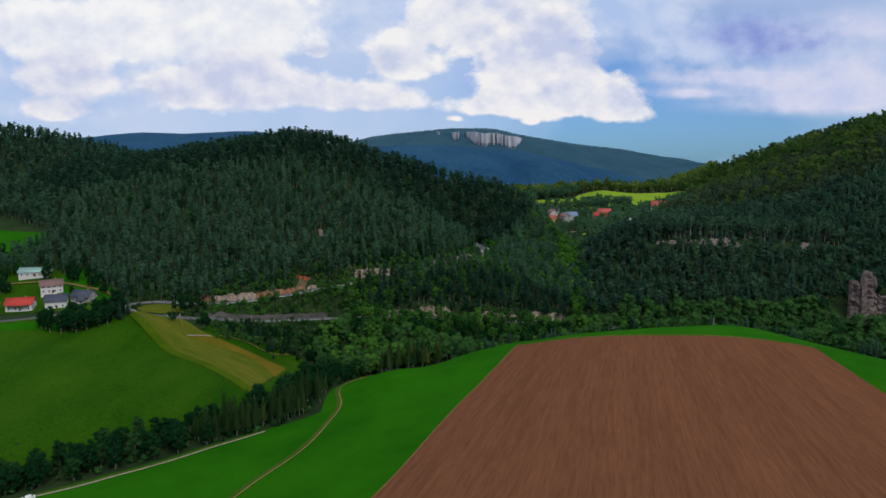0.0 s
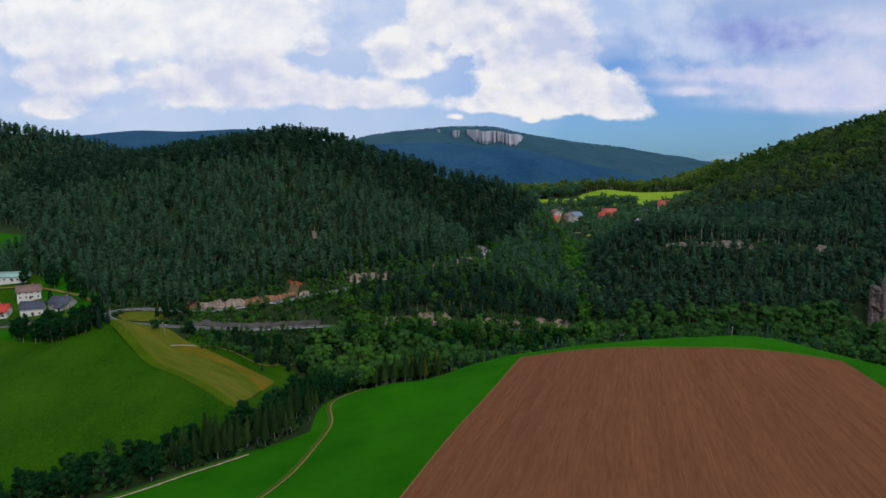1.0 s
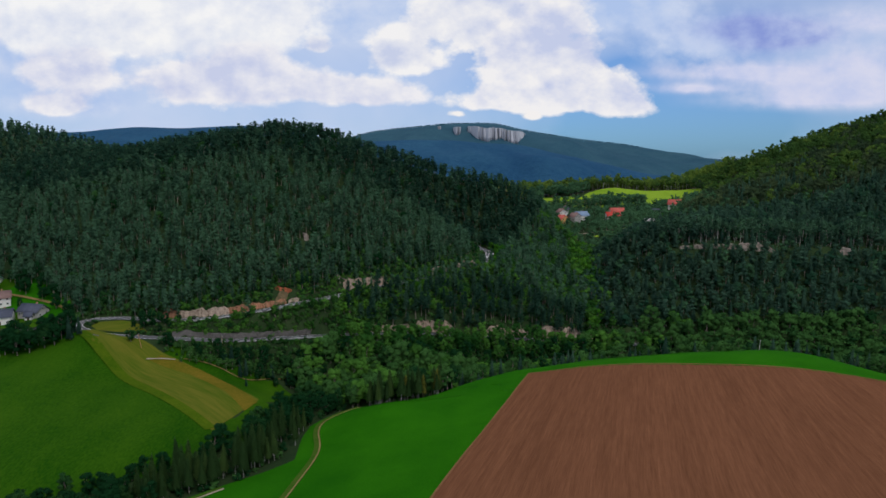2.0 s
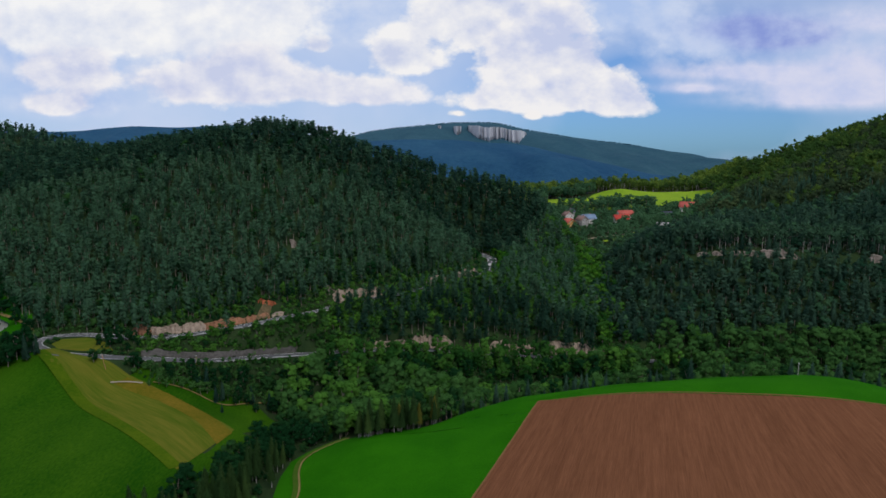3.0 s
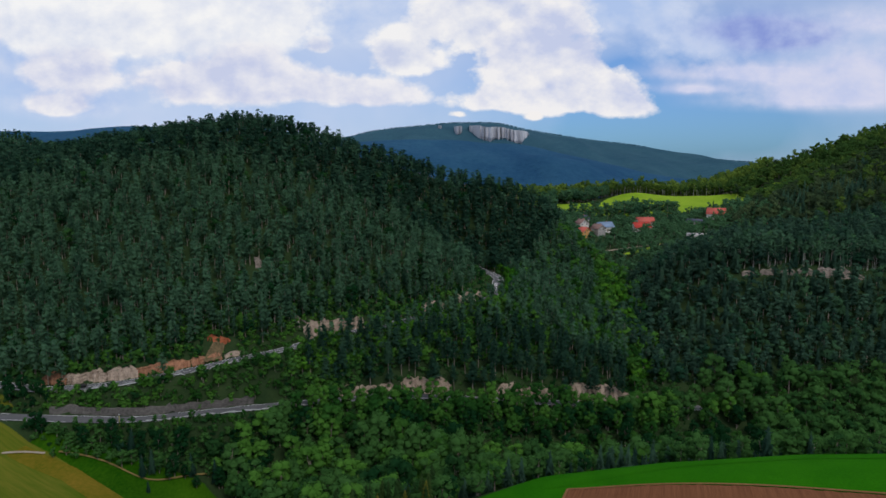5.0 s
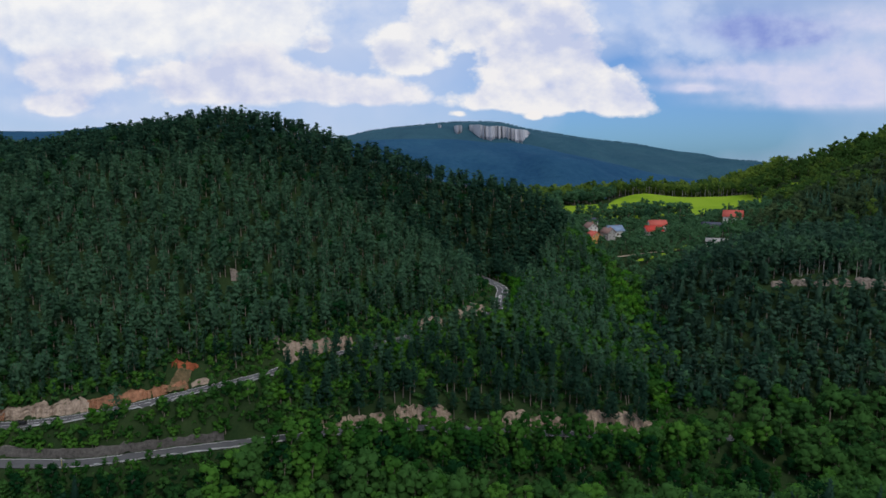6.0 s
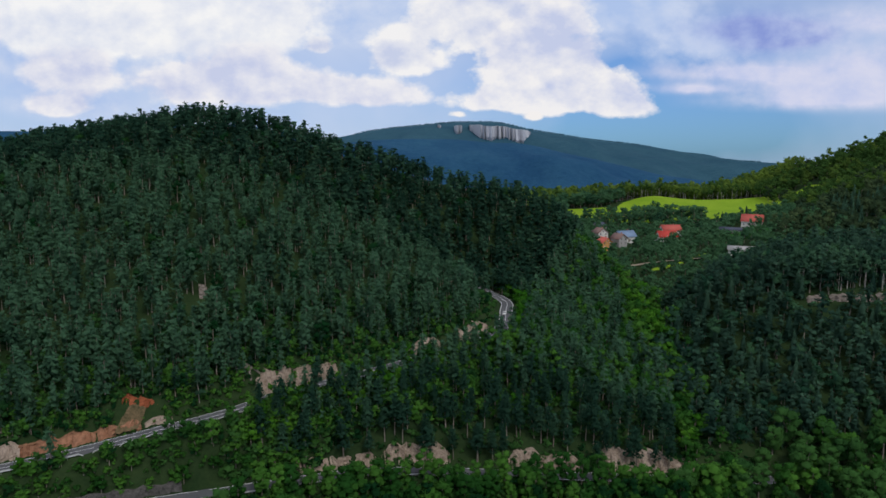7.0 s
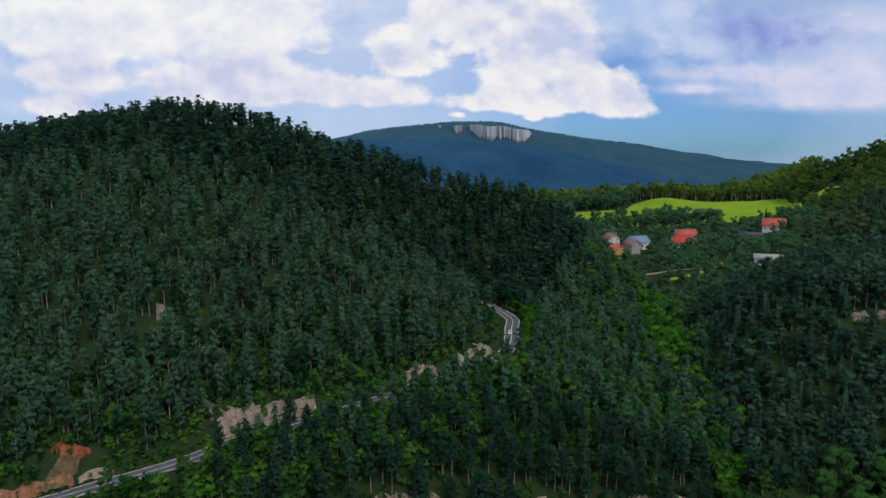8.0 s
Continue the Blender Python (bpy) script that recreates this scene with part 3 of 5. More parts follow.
up_line, low_line, hamlet_line, track_line, lane_line = (smooth_line(l) for l in (UPPER_ROAD, LOWER_ROAD, HAMLET_ROAD, TRACK, LANE))
ribbon("road", up_line, 6.4, ASPHALT, 0.25, "grey asphalt country road along the wooded slope", "road")
ribbon("hamlet_road", hamlet_line, 5.0, ASPHALT, 0.22, "narrow grey asphalt road into the hamlet", "road")
ribbon("lower_road", low_line, 6.5, ASPHALT, 0.24, "grey asphalt road below the rock cuts", "road")
for ob_name, line, half in (("edge_line", up_line, 2.9), ("edge_line", low_line, 2.9)):
    for s in (-half, half):
        ribbon(ob_name, line, 0.22, PAINT, 0.30, "white painted edge line on asphalt", "road marking", shift=s, cols=2)
ribbon("centre_line", up_line, 0.2, PAINT, 0.30, "white painted centre line on asphalt", "road marking", cols=2)
ribbon("farm_track", track_line, 2.9, MEADOW_WORN, 0.42, "grassy crown of a farm track through the meadow", "track")
for s in (-0.85, 0.85):
    ribbon("wheel_rut", track_line, 0.6, DIRT, 0.46, "worn yellowish wheel rut of a farm track", "track", shift=s, cols=2)
    ribbon("lane_rut", lane_line, 1.15, GRAVEL, 0.47, "pale gravel wheel rut of a lane", "track", shift=s * 1.05, cols=2)
ribbon("gravel_lane", lane_line, 3.4, MEADOW_WORN, 0.43, "worn grassy crown of a gravel lane", "track")

# ---- distance ----


MOUNTAIN = [(-900, 3500, 120), (-414, 3450, 214), (-240, 3420, 238), (0, 3400, 262), (132, 3400, 268), (250, 3400, 262), (390, 3400, 232), (620, 3420, 196), (900, 3440, 160), (1200, 3460, 112), (1500, 3480, 80), (2000, 3500, 60)]


def range_height(x, r, crest_z, seed):
    """Height of a far range at r depths before (minus) or behind its crest: spurs and gullies run down its face."""
    drop = np.where(r < 0, np.abs(r) ** 1.25, np.abs(r) * 0.9)
    spur = 17 * np.sin(x / 96 + r * 3.2 + seed) + 9 * np.sin(x / 47 - r * 5 + 2 * seed) + 10 * np.sin(r * 13 + x / 210 + seed) + 4 * np.sin(x / 21 + r * 11)
    return -40.0 + (crest_z + 40.0) * (1 - drop) + spur * np.clip(np.abs(r) * 2.4, 0.08, 1)


def distant_ridge(name, crest, depth, label, seed, x0, x1, pitch, slope_mat, crown_mat=None):
    """A far wooded range with its treetops."""
    c = smooth_line(crest, 12.0)
    rows = np.concatenate([np.linspace(-1, -0.62, 10, endpoint=False), np.linspace(-0.62, 0.05, 60), np.linspace(0.09, 0.35, 6)])[:, None]
    px = np.broadcast_to(c[:, 0], (len(rows), len(c)))
    py = c[None, :, 1] + rows * depth
    ob = tagged(grid_mesh(name, np.array(px), py, range_height(px, rows, c[None, :, 2], seed), slope_mat), label, "mountain", kind="structure")
    if crown_mat is None:
        return ob
    rng = np.random.RandomState(seed)
    gx, gr = np.meshgrid(np.arange(x0, x1, pitch), np.arange(-2.5 * pitch / depth, 0.01, pitch * 0.8 / depth))
    tx = gx.ravel() + (rng.rand(gx.size) - 0.5) * pitch * 1.5
    tr = gr.ravel() + (rng.rand(gx.size) - 0.5) * pitch * 1.5 / depth
    keep = rng.rand(gx.size) < 0.85
    tx, tr = tx[keep], tr[keep]
    tz = range_height(tx, tr, np.interp(tx, c[:, 0], c[:, 2]), seed)
    ty = np.interp(tx, c[:, 0], c[:, 1]) + tr * depth
    pieces = [(tuft(rng, (x, y, z + 2), np.array((0.36, 0.36, 0.2)) * pitch * (0.6 + 0.6 * rng.rand()), 0.5, 0.35, SPIKE), SPIKE_F) for x, y, z in zip(tx, ty, tz)]
    v, f = stack(pieces)
    me = bpy.data.meshes.new(name + "_treetops")
    fill_mesh(me, v, f)
    me.materials.append(crown_mat)
    me.polygons.foreach_set("use_smooth", np.full(len(f), True))
    tagged(new(name + "_treetops", me), "distant treetops, haze painted in blue", "forest", kind="stuff")
    return ob


def distant_cliff(x0, x1, z_low, z_top, fall, seed):
    """A pale rock face set into the far mountain's slope."""
    rng = np.random.RandomState(seed)
    c = smooth_line(MOUNTAIN, 60.0)
    x = np.linspace(x0, x1, max(12, int((x1 - x0) / 4)))
    cy, cz = np.interp(x, c[:, 0], c[:, 1]), np.interp(x, c[:, 0], c[:, 2])
    f = (x - x0) / (x1 - x0)
    edge = np.clip(f * 5 + 0.3, 0, 1) * np.clip((1 - f) * 3 + 0.4, 0, 1)
    top = z_top - fall * f + 4 * np.sin(x / 17 + seed) + 5 * rng.rand(len(x))
    low = top - (z_top - z_low) * edge - 5 * rng.rand(len(x))
    v = np.linspace(0, 1, 14)[:, None]
    z = low + (top - low) * v
    r = -np.clip(1 - (low + 40) / (cz + 40), 0, 1) ** 0.8
    y = cy + r * 1500 - 14 + (z - low) * 0.55 + 2 * np.interp(x, np.linspace(x0, x1, 34), rng.rand(34)) + 1.2 * (rng.rand(len(x)) - 0.5) + 1.2 * (rng.rand(*z.shape) - 0.5)
    y, z = np.concatenate([y[:1] + 6, y, y[-1:] + 260]), np.concatenate([z[:1] - 20, z, z[-1:] + 2])
    return tagged(grid_mesh("backdrop_cliff", np.broadcast_to(x, z.shape), y, z, FAR_ROCK, smooth=False), "pale grey rock face high on a distant mountain", "cliff", kind="structure")


# ---- trees ----
OCTA = np.array([(1, 0, 0), (-1, 0, 0), (0, 1, 0), (0, -1, 0), (0, 0, 1), (0, 0, -1)], float)
SPIKE = np.array([(1, 0, 0), (-0.5, 0.87, 0), (-0.5, -0.87, 0), (0, 0, 1), (0, 0, -1)], float)
SPIKE_F = np.array([(0, 1, 3), (1, 2, 3), (2, 0, 3), (1, 0, 4), (2, 1, 4), (0, 2, 4)])
OCTA_F = np.array([(0, 2, 4), (2, 1, 4), (1, 3, 4), (3, 0, 4), (2, 0, 5), (1, 2, 5), (3, 1, 5), (0, 3, 5)])


def tuft(rng, at, size, tilt=1.0, rag=0.35, form=OCTA):
    v = form * (1 + rag * (rng.rand(len(form), 1) * 2 - 1))
    a = rng.rand() * 6.28
    b, c = (rng.rand(2) - 0.5) * tilt
    m = np.array(Euler((b, c, a)).to_matrix())
    return (v * size) @ m.T + at


def stack(pieces):
    vs, fs, k = [], [], 0
    for v, f in pieces:
        vs.append(v)
        fs.append(f + k)
        k += len(v)
    return np.concatenate(vs), np.concatenate(fs)


def stem(height, r0, r1, sides=4, bend=0.0, rng=None, at=(0, 0, 0), to=None):
    """A tapered trunk or limb."""
    top = np.array(to if to is not None else (bend, bend * 0.5, height), float)
    base = np.array(at, float)
    ang = np.arange(sides) * 2 * math.pi / sides
    way = top - base
    way /= np.linalg.norm(way)
    e = np.cross(way, (0.3, 1, 0.1))
    e /= np.linalg.norm(e)
    f = np.cross(way, e)
    ring = np.cos(ang)[:, None] * e + np.sin(ang)[:, None] * f
    v = np.concatenate([base + ring * r0, top + ring * r1])
    t = []
    for i in range(sides):
        j = (i + 1) % sides
        t += [(i, j, sides + j), (i, sides + j, sides + i)]
    return v, np.array(t)


def unit(v):
    return v / np.maximum(np.linalg.norm(v, axis=-1, keepdims=True), 1e-9)


def sprays(rng, at, out, long, wide, axis=None, ruffle=0.8, droop=0.25):
    """Leaf sprays: a pointed blade at each place, that faces outwards with a ruffle."""
    k = len(at)
    face = unit(out + ruffle * rng.normal(size=(k, 3)) * 0.5)
    side = rng.normal(size=(k, 3)) if axis is None else axis + 0.35 * rng.normal(size=(k, 3))
    t = unit(side - face * (side * face).sum(-1, keepdims=True))
    b = np.cross(face, t)
    ln, wd = (long * (0.7 + 0.6 * rng.rand(k)))[:, None], (wide * (0.7 + 0.6 * rng.rand(k)))[:, None]
    skew = (rng.rand(k, 1) - 0.5) * 0.8
    v = np.stack([at - t * ln * 0.7 - b * wd, at + t * ln * 1.2 - face * droop * ln + b * wd * skew, at - t * ln * (0.7 - skew) + b * wd], 1)
    return v.reshape(-1, 3), np.arange(k * 3).reshape(-1, 3)


def heaped(seed, blobs, cards, long, wide, core, heart, ruffle=0.8):
    """A crown: dark cores with leaf sprays all over their outer sides; normals swell with the whole crown."""
    rng = np.random.RandomState(seed)
    cv, cf = core
    V, F, N, k = [], [], [], 0
    c = np.array([q[0] for q in blobs], float)
    r = np.array([q[1] for q in blobs], float)

    def add(v, f, n):
        nonlocal k
        V.append(v)
        F.append(f + k)
        N.append(n)
        k += len(v)
    area = (r[:, 0] * r[:, 1] + r[:, 0] * r[:, 2])
    share = np.maximum(3, np.round(cards * area / area.sum())).astype(int)
    for i in range(len(c)):
        knob = 0.76 + 0.2 * (rng.rand(len(cv), 1) - 0.5)
        add(cv * knob * r[i] + c[i], cf, unit(0.6 * cv + 0.4 * unit(cv * r[i] + c[i] - heart) + (0, 0, 0.2)))
        d = rng.normal(size=(share[i] * 2, 3))
        d[:, 2] = np.where(d[:, 2] < -0.35, -d[:, 2], d[:, 2])
        d = unit(d)
        p = c[i] + d * r[i] * (0.74 + 0.36 * rng.rand(len(d), 1))
        hid = np.zeros(len(d), bool)
        for j in range(len(c)):
            if j != i:
                hid |= ((((p - c[j]) / r[j]) ** 2).sum(-1) < 0.55)
        d, p = d[~hid][:share[i]], p[~hid][:share[i]]
        if not len(d):
            continue
        v, f = sprays(rng, p, unit(d / r[i]), long, wide, None, ruffle)
        swell = unit(0.55 * np.repeat(d, 3, 0) + 0.45 * unit(v - heart) + (0, 0, 0.22) + 0.12 * np.repeat(rng.normal(size=d.shape), 3, 0))
        add(v, f, swell)
    return np.concatenate(V), np.concatenate(F), np.concatenate(N)


def pine_shape(seed, cards, height=13.0, bare=0.26, broad=1.0, blunt=0.45):
    """Bare lower trunk, upturned boughs of needles above in an uneven, broad-topped crown."""
    rng = np.random.RandomState(seed)
    low = bare + 0.12 * rng.rand()
    point = blunt + 0.4 * rng.rand()          # how pointed the top is
    boughs = max(9, cards // 7)
    t = (np.arange(boughs) + rng.rand(boughs)) / boughs
    r = broad * (0.18 + 2.35 * (1 - t) ** point * np.clip(0.55 + 2.6 * t, 0, 1)) * (0.55 + 0.5 * rng.rand(boughs))
    a = np.arange(boughs) * 2.399 + rng.rand(boughs) * 1.3
    lean = rng.normal(size=2) * 0.35
    tip = np.stack([np.cos(a) * r + lean[0] * t, np.sin(a) * r + lean[1] * t, height * (low + (0.97 - low) * t) + 0.3 * rng.normal(size=boughs)], -1)
    which = np.arange(cards) % boughs
    inner = 1 - 0.55 * rng.rand(cards, 1) ** 1.6
    at = tip[which] * np.concatenate([inner, inner, np.ones((cards, 1))], 1) + rng.normal(size=(cards, 3)) * (0.42, 0.42, 0.26)
    out = np.stack([np.cos(a), np.sin(a), 0 * a], -1)[which]
    size = 0.72 * broad ** 0.5 * (110 / cards) ** 0.4
    v, f = sprays(rng, at, unit(out * 0.6 + (0, 0, 0.75)), size, size * 0.62, out + (0, 0, 0.25), 0.65, 0.0)
    n = unit(0.75 * np.repeat(out, 3, 0) + (0, 0, 0.55) + 0.35 * unit(v - (0, 0, height * 0.6)) + 0.14 * np.repeat(rng.normal(size=out.shape), 3, 0))
    core = OCTA * (0.8 * broad, 0.8 * broad, height * (0.93 - low) * 0.46) + (0, 0, height * (0.93 + low) / 2)
    crown = np.concatenate([v, core]), np.concatenate([f, OCTA_F + len(v)]), np.concatenate([n, unit(OCTA - (0, 0, 0.3))])
    return crown, stack([stem(height * 0.92, 0.24, 0.07, 3, bend=0.3 * rng.normal())])


def spruce_shape(seed, cards, height=15.0, slim=1.0, bare=0.10):
    """A pointed conifer: drooping sprays in whorls round a slim dark cone."""
    rng = np.random.RandomState(seed)
    t = (np.arange(cards) + rng.rand(cards)) / cards
    t = 1 - np.sqrt(1 - 0.985 * t)
    whorl = np.round(t * 14) / 14 + 0.02 * rng.normal(size=cards)
    a = np.arange(cards) * 2.399 + rng.rand(cards)
    r = slim * (2.45 * (1 - whorl) ** 0.9 + 0.12) * (0.62 + 0.42 * rng.rand(cards))
    d = np.stack([np.cos(a), np.sin(a), np.zeros(cards)], -1)
    at = d * r[:, None] * 0.8 + np.stack([0 * a, 0 * a, height * (bare + (0.985 - bare) * whorl)], -1)
    size = slim * 1.15 * (80 / cards) ** 0.4
    v, f = sprays(rng, at, unit(d * 0.55 + (0, 0, 0.8)), size, size * 0.42, d + (0, 0, -0.35), 0.5, 0.15)
    n = unit(np.repeat(d, 3, 0) + (0, 0, 0.45) + 0.14 * np.repeat(rng.normal(size=d.shape), 3, 0))
    ang = np.arange(6) * math.pi / 3
    ring = np.stack([np.cos(ang) * 1.75 * slim, np.sin(ang) * 1.75 * slim, np.full(6, height * bare)], -1)
    cone = np.concatenate([ring, [(0, 0, height * 0.97)]])
    cone_f = np.array([(i, (i + 1) % 6, 6) for i in range(6)])
    crown = np.concatenate([v, cone]), np.concatenate([f, cone_f + len(v)]), np.concatenate([n, unit(cone - (0, 0, height * 0.2))])
    return crown, stack([stem(height * 0.9, 0.22, 0.06, 4)])


def icosphere(level):
    bm = bmesh.new()
    bmesh.ops.create_icosphere(bm, subdivisions=level, radius=1.0)
    out = np.array([v.co[:] for v in bm.verts]), np.array([[v.index for v in f.verts] for f in bm.faces])
    bm.free()
    return out


ICOSA = icosphere(1)


def leafy_shape(seed, cards, height=13.0, width=4.2, low=0.06, limbs=3, girth=0.26, lobes=6, fine=1.0):
    """An uneven leafy crown: boughs heaped round several limbs, ragged with leaf sprays."""
    rng = np.random.RandomState(seed)
    mid, half = height * (low + 1) / 2, height * (1 - low) / 2
    blobs = []
    for i in range(lobes):
        z = 0.85 - 1.85 * (i + 0.5 * rng.rand()) / lobes
        r = math.sqrt(max(0.04, 1 - z * z)) * (0.34 + 0.36 * rng.rand()) * (1.0 if lobes > 1 else 0)
        a = i * 2.4 + rng.rand() * 1.2
        at = np.array((math.cos(a) * r * width, math.sin(a) * r * width, mid + z * half * 0.66))
        size = width * (0.54 + 0.24 * rng.rand()) * (3.4 / max(lobes, 2.2)) ** 0.4
        blobs.append((at, (size, size * (0.85 + 0.3 * rng.rand()), size * (0.72 + 0.2 * rng.rand()))))
    wood = [stem(height * 0.55, girth, girth * 0.55, 5 if limbs else 3)] + [stem(0, 0.13, 0.05, 3, at=(0, 0, height * 0.3), to=at) for at, size in blobs[:limbs]]
    size = width * 0.185 * (90 / max(cards, 8)) ** 0.42 * fine
    crown = heaped(seed, blobs, cards, size, size * 0.68, ICOSA if lobes > 7 else (OCTA, OCTA_F), np.array((0, 0, mid - half * 0.4)), 0.9)
    return crown, stack(wood)


def swollen(me, normals):
    """Give a mesh its soft normals."""
    at = me.attributes.new("custom_normal", "FLOAT_VECTOR", "POINT")
    at.data.foreach_set("vector", np.asarray(normals, np.float32).ravel())


def forest(name, spots, shapes, leaf, bark, label, seed, low=0.75, high=1.25, category="forest", wide=1.0):
    """Many trees that nobody could count, joined: crowns and trunks of varied size."""
    rng = np.random.RandomState(seed)
    V, F, M, T, N, k = [], [], [], [], [], 0
    z = ground(spots[:, 0], spots[:, 1])
    for (x, y), h in zip(spots, z):
        (cv, cf, cn), (tv, tf) = shapes[rng.randint(len(shapes))]
        s = low + (high - low) * rng.rand()
        a, w = rng.rand() * 6.28, wide * (0.85 + 0.3 * rng.rand())
        rot = np.array(((math.cos(a) * s * w, -math.sin(a) * s * w, 0), (math.sin(a) * s * w, math.cos(a) * s * w, 0), (0, 0, s)))
        at = np.array((x, y, h - 0.3))
        V.append(np.concatenate([cv, tv]) @ rot.T + at)
        F.append(np.concatenate([cf, tf + len(cv)]) + k)
        N.append(np.concatenate([cn, unit(tv * (1, 1, 0) + (0, 0, 0.02))]) @ (rot / s).T)
        M.append(np.concatenate([np.zeros(len(cf), np.int32), np.ones(len(tf), np.int32)]))
        T.append(np.full(len(cv) + len(tv), rng.rand(), np.float32))
        k += len(cv) + len(tv)
    me = bpy.data.meshes.new(name)
    fill_mesh(me, np.concatenate(V), np.concatenate(F))
    me.materials.append(leaf)
    me.materials.append(bark)
    me.polygons.foreach_set("material_index", np.concatenate(M))
    me.polygons.foreach_set("use_smooth", np.full(len(me.polygons), True))
    tint = me.attributes.new("tint", "FLOAT", "POINT")
    tint.data.foreach_set("value", np.concatenate(T))
    swollen(me, unit(np.concatenate(N)))
    me.update()
    return tagged(new(name, me), label, category, kind="stuff")


def inside(p, poly):
    x, y = p[:, 0], p[:, 1]
    hit = np.zeros(len(p), bool)
    for (ax, ay), (bx, by) in zip(poly, poly[1:] + poly[:1]):
        cross = ((ay > y) != (by > y)) & (x < (bx - ax) * (y - ay) / (by - ay + 1e-9) + ax)
        hit ^= cross
    return hit


def scatter(poly, pitch, seed, keep=1.0):
    rng = np.random.RandomState(seed)
    q = np.array(poly, float)
    xs, ys = np.arange(q[:, 0].min(), q[:, 0].max(), pitch), np.arange(q[:, 1].min(), q[:, 1].max(), pitch)
    gx, gy = np.meshgrid(xs, ys)
    gx[1::2] += pitch / 2
    p = np.stack([gx.ravel(), gy.ravel()], -1) + (rng.rand(gx.size, 2) - 0.5) * pitch * 1.35
    return p[inside(p, poly) & (rng.rand(len(p)) < keep)]


SHOULDER = [(up_line, 4.9), (low_line, 4.9), (hamlet_line, 4.0), (track_line, 4.5), (lane_line, 4.5)]
ROADS = SHOULDER
CLEARINGS = [[(-284, 396), (-215, 394), (-206, 404), (-212, 416), (-240, 436), (-268, 452), (-300, 452)]]


def cleared(p, roads=True):
    ok = np.ones(len(p), bool)
    if roads:
        for line, w in ROADS:
            ok &= line_gap(p[:, 0], p[:, 1], line)[0] > w
    for poly in CLEARINGS:
        ok &= ~inside(p, poly)
    return p[ok]


# far ranges carry their haze as blue base colour
distant_ridge("backdrop_mountain", MOUNTAIN, 1500, "distant wooded mountain with a pale cliff, haze painted in blue", 4, -420, 1500, 12.5, LIT_WOOD, LIT_CROWN)
distant_ridge("backdrop_ridge", [(-2300, 2900, 190), (-1900, 2900, 205), (-1560, 2900, 205), (-1280, 2900, 224), (-1100, 2900, 222), (-900, 2900, 232), (-760, 2900, 224), (-520, 2900, 180), (-200, 2900, 90)], 1100, "distant wooded ridge, haze painted in dark blue", 9, -1900, -250, 17.0, HAZY_WOOD)
# added spur: its dark blue shape stands for cloud shade on the mountain
distant_ridge("backdrop_spur", [(-900, 2250, 40), (-500, 2250, 100), (-367, 2250, 130), (-282, 2250, 146), (-141, 2250, 157), (6, 2250, 157), (132, 2250, 144), (247, 2250, 138), (366, 2250, 112), (532, 2250, 78), (700, 2250, 40), (1000, 2250, 0)], 560, "added dark blue spur, shaped as cloud shade and haze on the mountain", 12, -620, 800, 7.0, HAZY_WOOD)
distant_cliff(104, 350, 192, 230, 30, 1)
distant_cliff(40, 74, 212, 234, 4, 2)
distant_cliff(-30, -14, 212, 232, 0, 3)

pines = [pine_shape(i, 150, 11.8 + 0.35 * i, 0.24, 1.05 + 0.05 * (i % 4)) for i in range(10)]
mid_pines = [pine_shape(220 + i, 100, 12.0 + 0.4 * i, 0.20, 1.2, 0.26) for i in range(8)]
far_pines = [pine_shape(i, 52, 13.0, 0.16, 1.5) for i in range(6)]
tall_pines = [pine_shape(200 + i, 70, 16, 0.52) for i in range(5)]
spruces = [spruce_shape(20 + i, 80, 15.0, 1.12, 0.06) for i in range(5)]
leafies = [leafy_shape(40 + i, 150, lobes=7, limbs=2, width=3.8 + 0.3 * (i % 4), height=11 + 0.6 * i) for i in range(8)]
far_leafies = [leafy_shape(140 + i, 66, limbs=0, lobes=5, low=0.03, width=4.8 - 0.3 * (i % 3), height=11 + i) for i in range(6)]
valley_leafies = [leafy_shape(180 + i, 330, limbs=2, lobes=10 + i % 4, low=0.04, width=3.9 + 0.35 * (i % 4), height=11 + 0.9 * i) for i in range(8)]
shrubs = [leafy_shape(160 + i, 30, height=12, width=6.5, low=0.0, limbs=0, lobes=4) for i in range(5)]

MAIN_HILL = [(-330, 462), (-250, 462), (-205, 420), (-151, 419), (-126, 429), (-104, 440), (-84, 450), (-62, 470), (-36, 489), (-4, 514), (16, 530), (24, 560), (27, 600), (60, 640), (96, 690), (94, 708), (56, 705), (0, 699), (-60, 686), (-110, 675), (-146, 672), (-254, 682), (-310, 705), (-380, 700), (-400, 640), (-330, 580), (-300, 520)]
BETWEEN = [(-145, 415), (-110, 424), (-84, 436), (-58, 456), (-24, 480), (8, 504), (32, 524), (42, 550), (46, 600), (95, 690), (108, 640), (100, 570), (100, 500), (77, 486), (20, 480), (-28, 470), (-62, 450), (-94, 430), (-116, 416)]
VALLEY = [(-66, 388), (-40, 372), (-28, 350), (-7, 362), (14, 370), (36, 380), (75, 380), (118, 377), (151, 371), (174, 368), (195, 352), (224, 324), (290, 284), (400, 240), (470, 480), (140, 495), (77, 462), (20, 458), (-18, 451), (-40, 441), (-62, 429), (-88, 412)]
RIGHT_SLOPE = [(104, 490), (140, 495), (470, 480), (560, 560), (620, 660), (470, 660), (330, 655), (262, 645), (215, 640), (165, 622), (125, 600), (100, 540)]
GORGE = [(96, 470), (112, 470), (122, 560), (126, 640), (112, 690), (96, 690), (90, 640), (92, 560)]
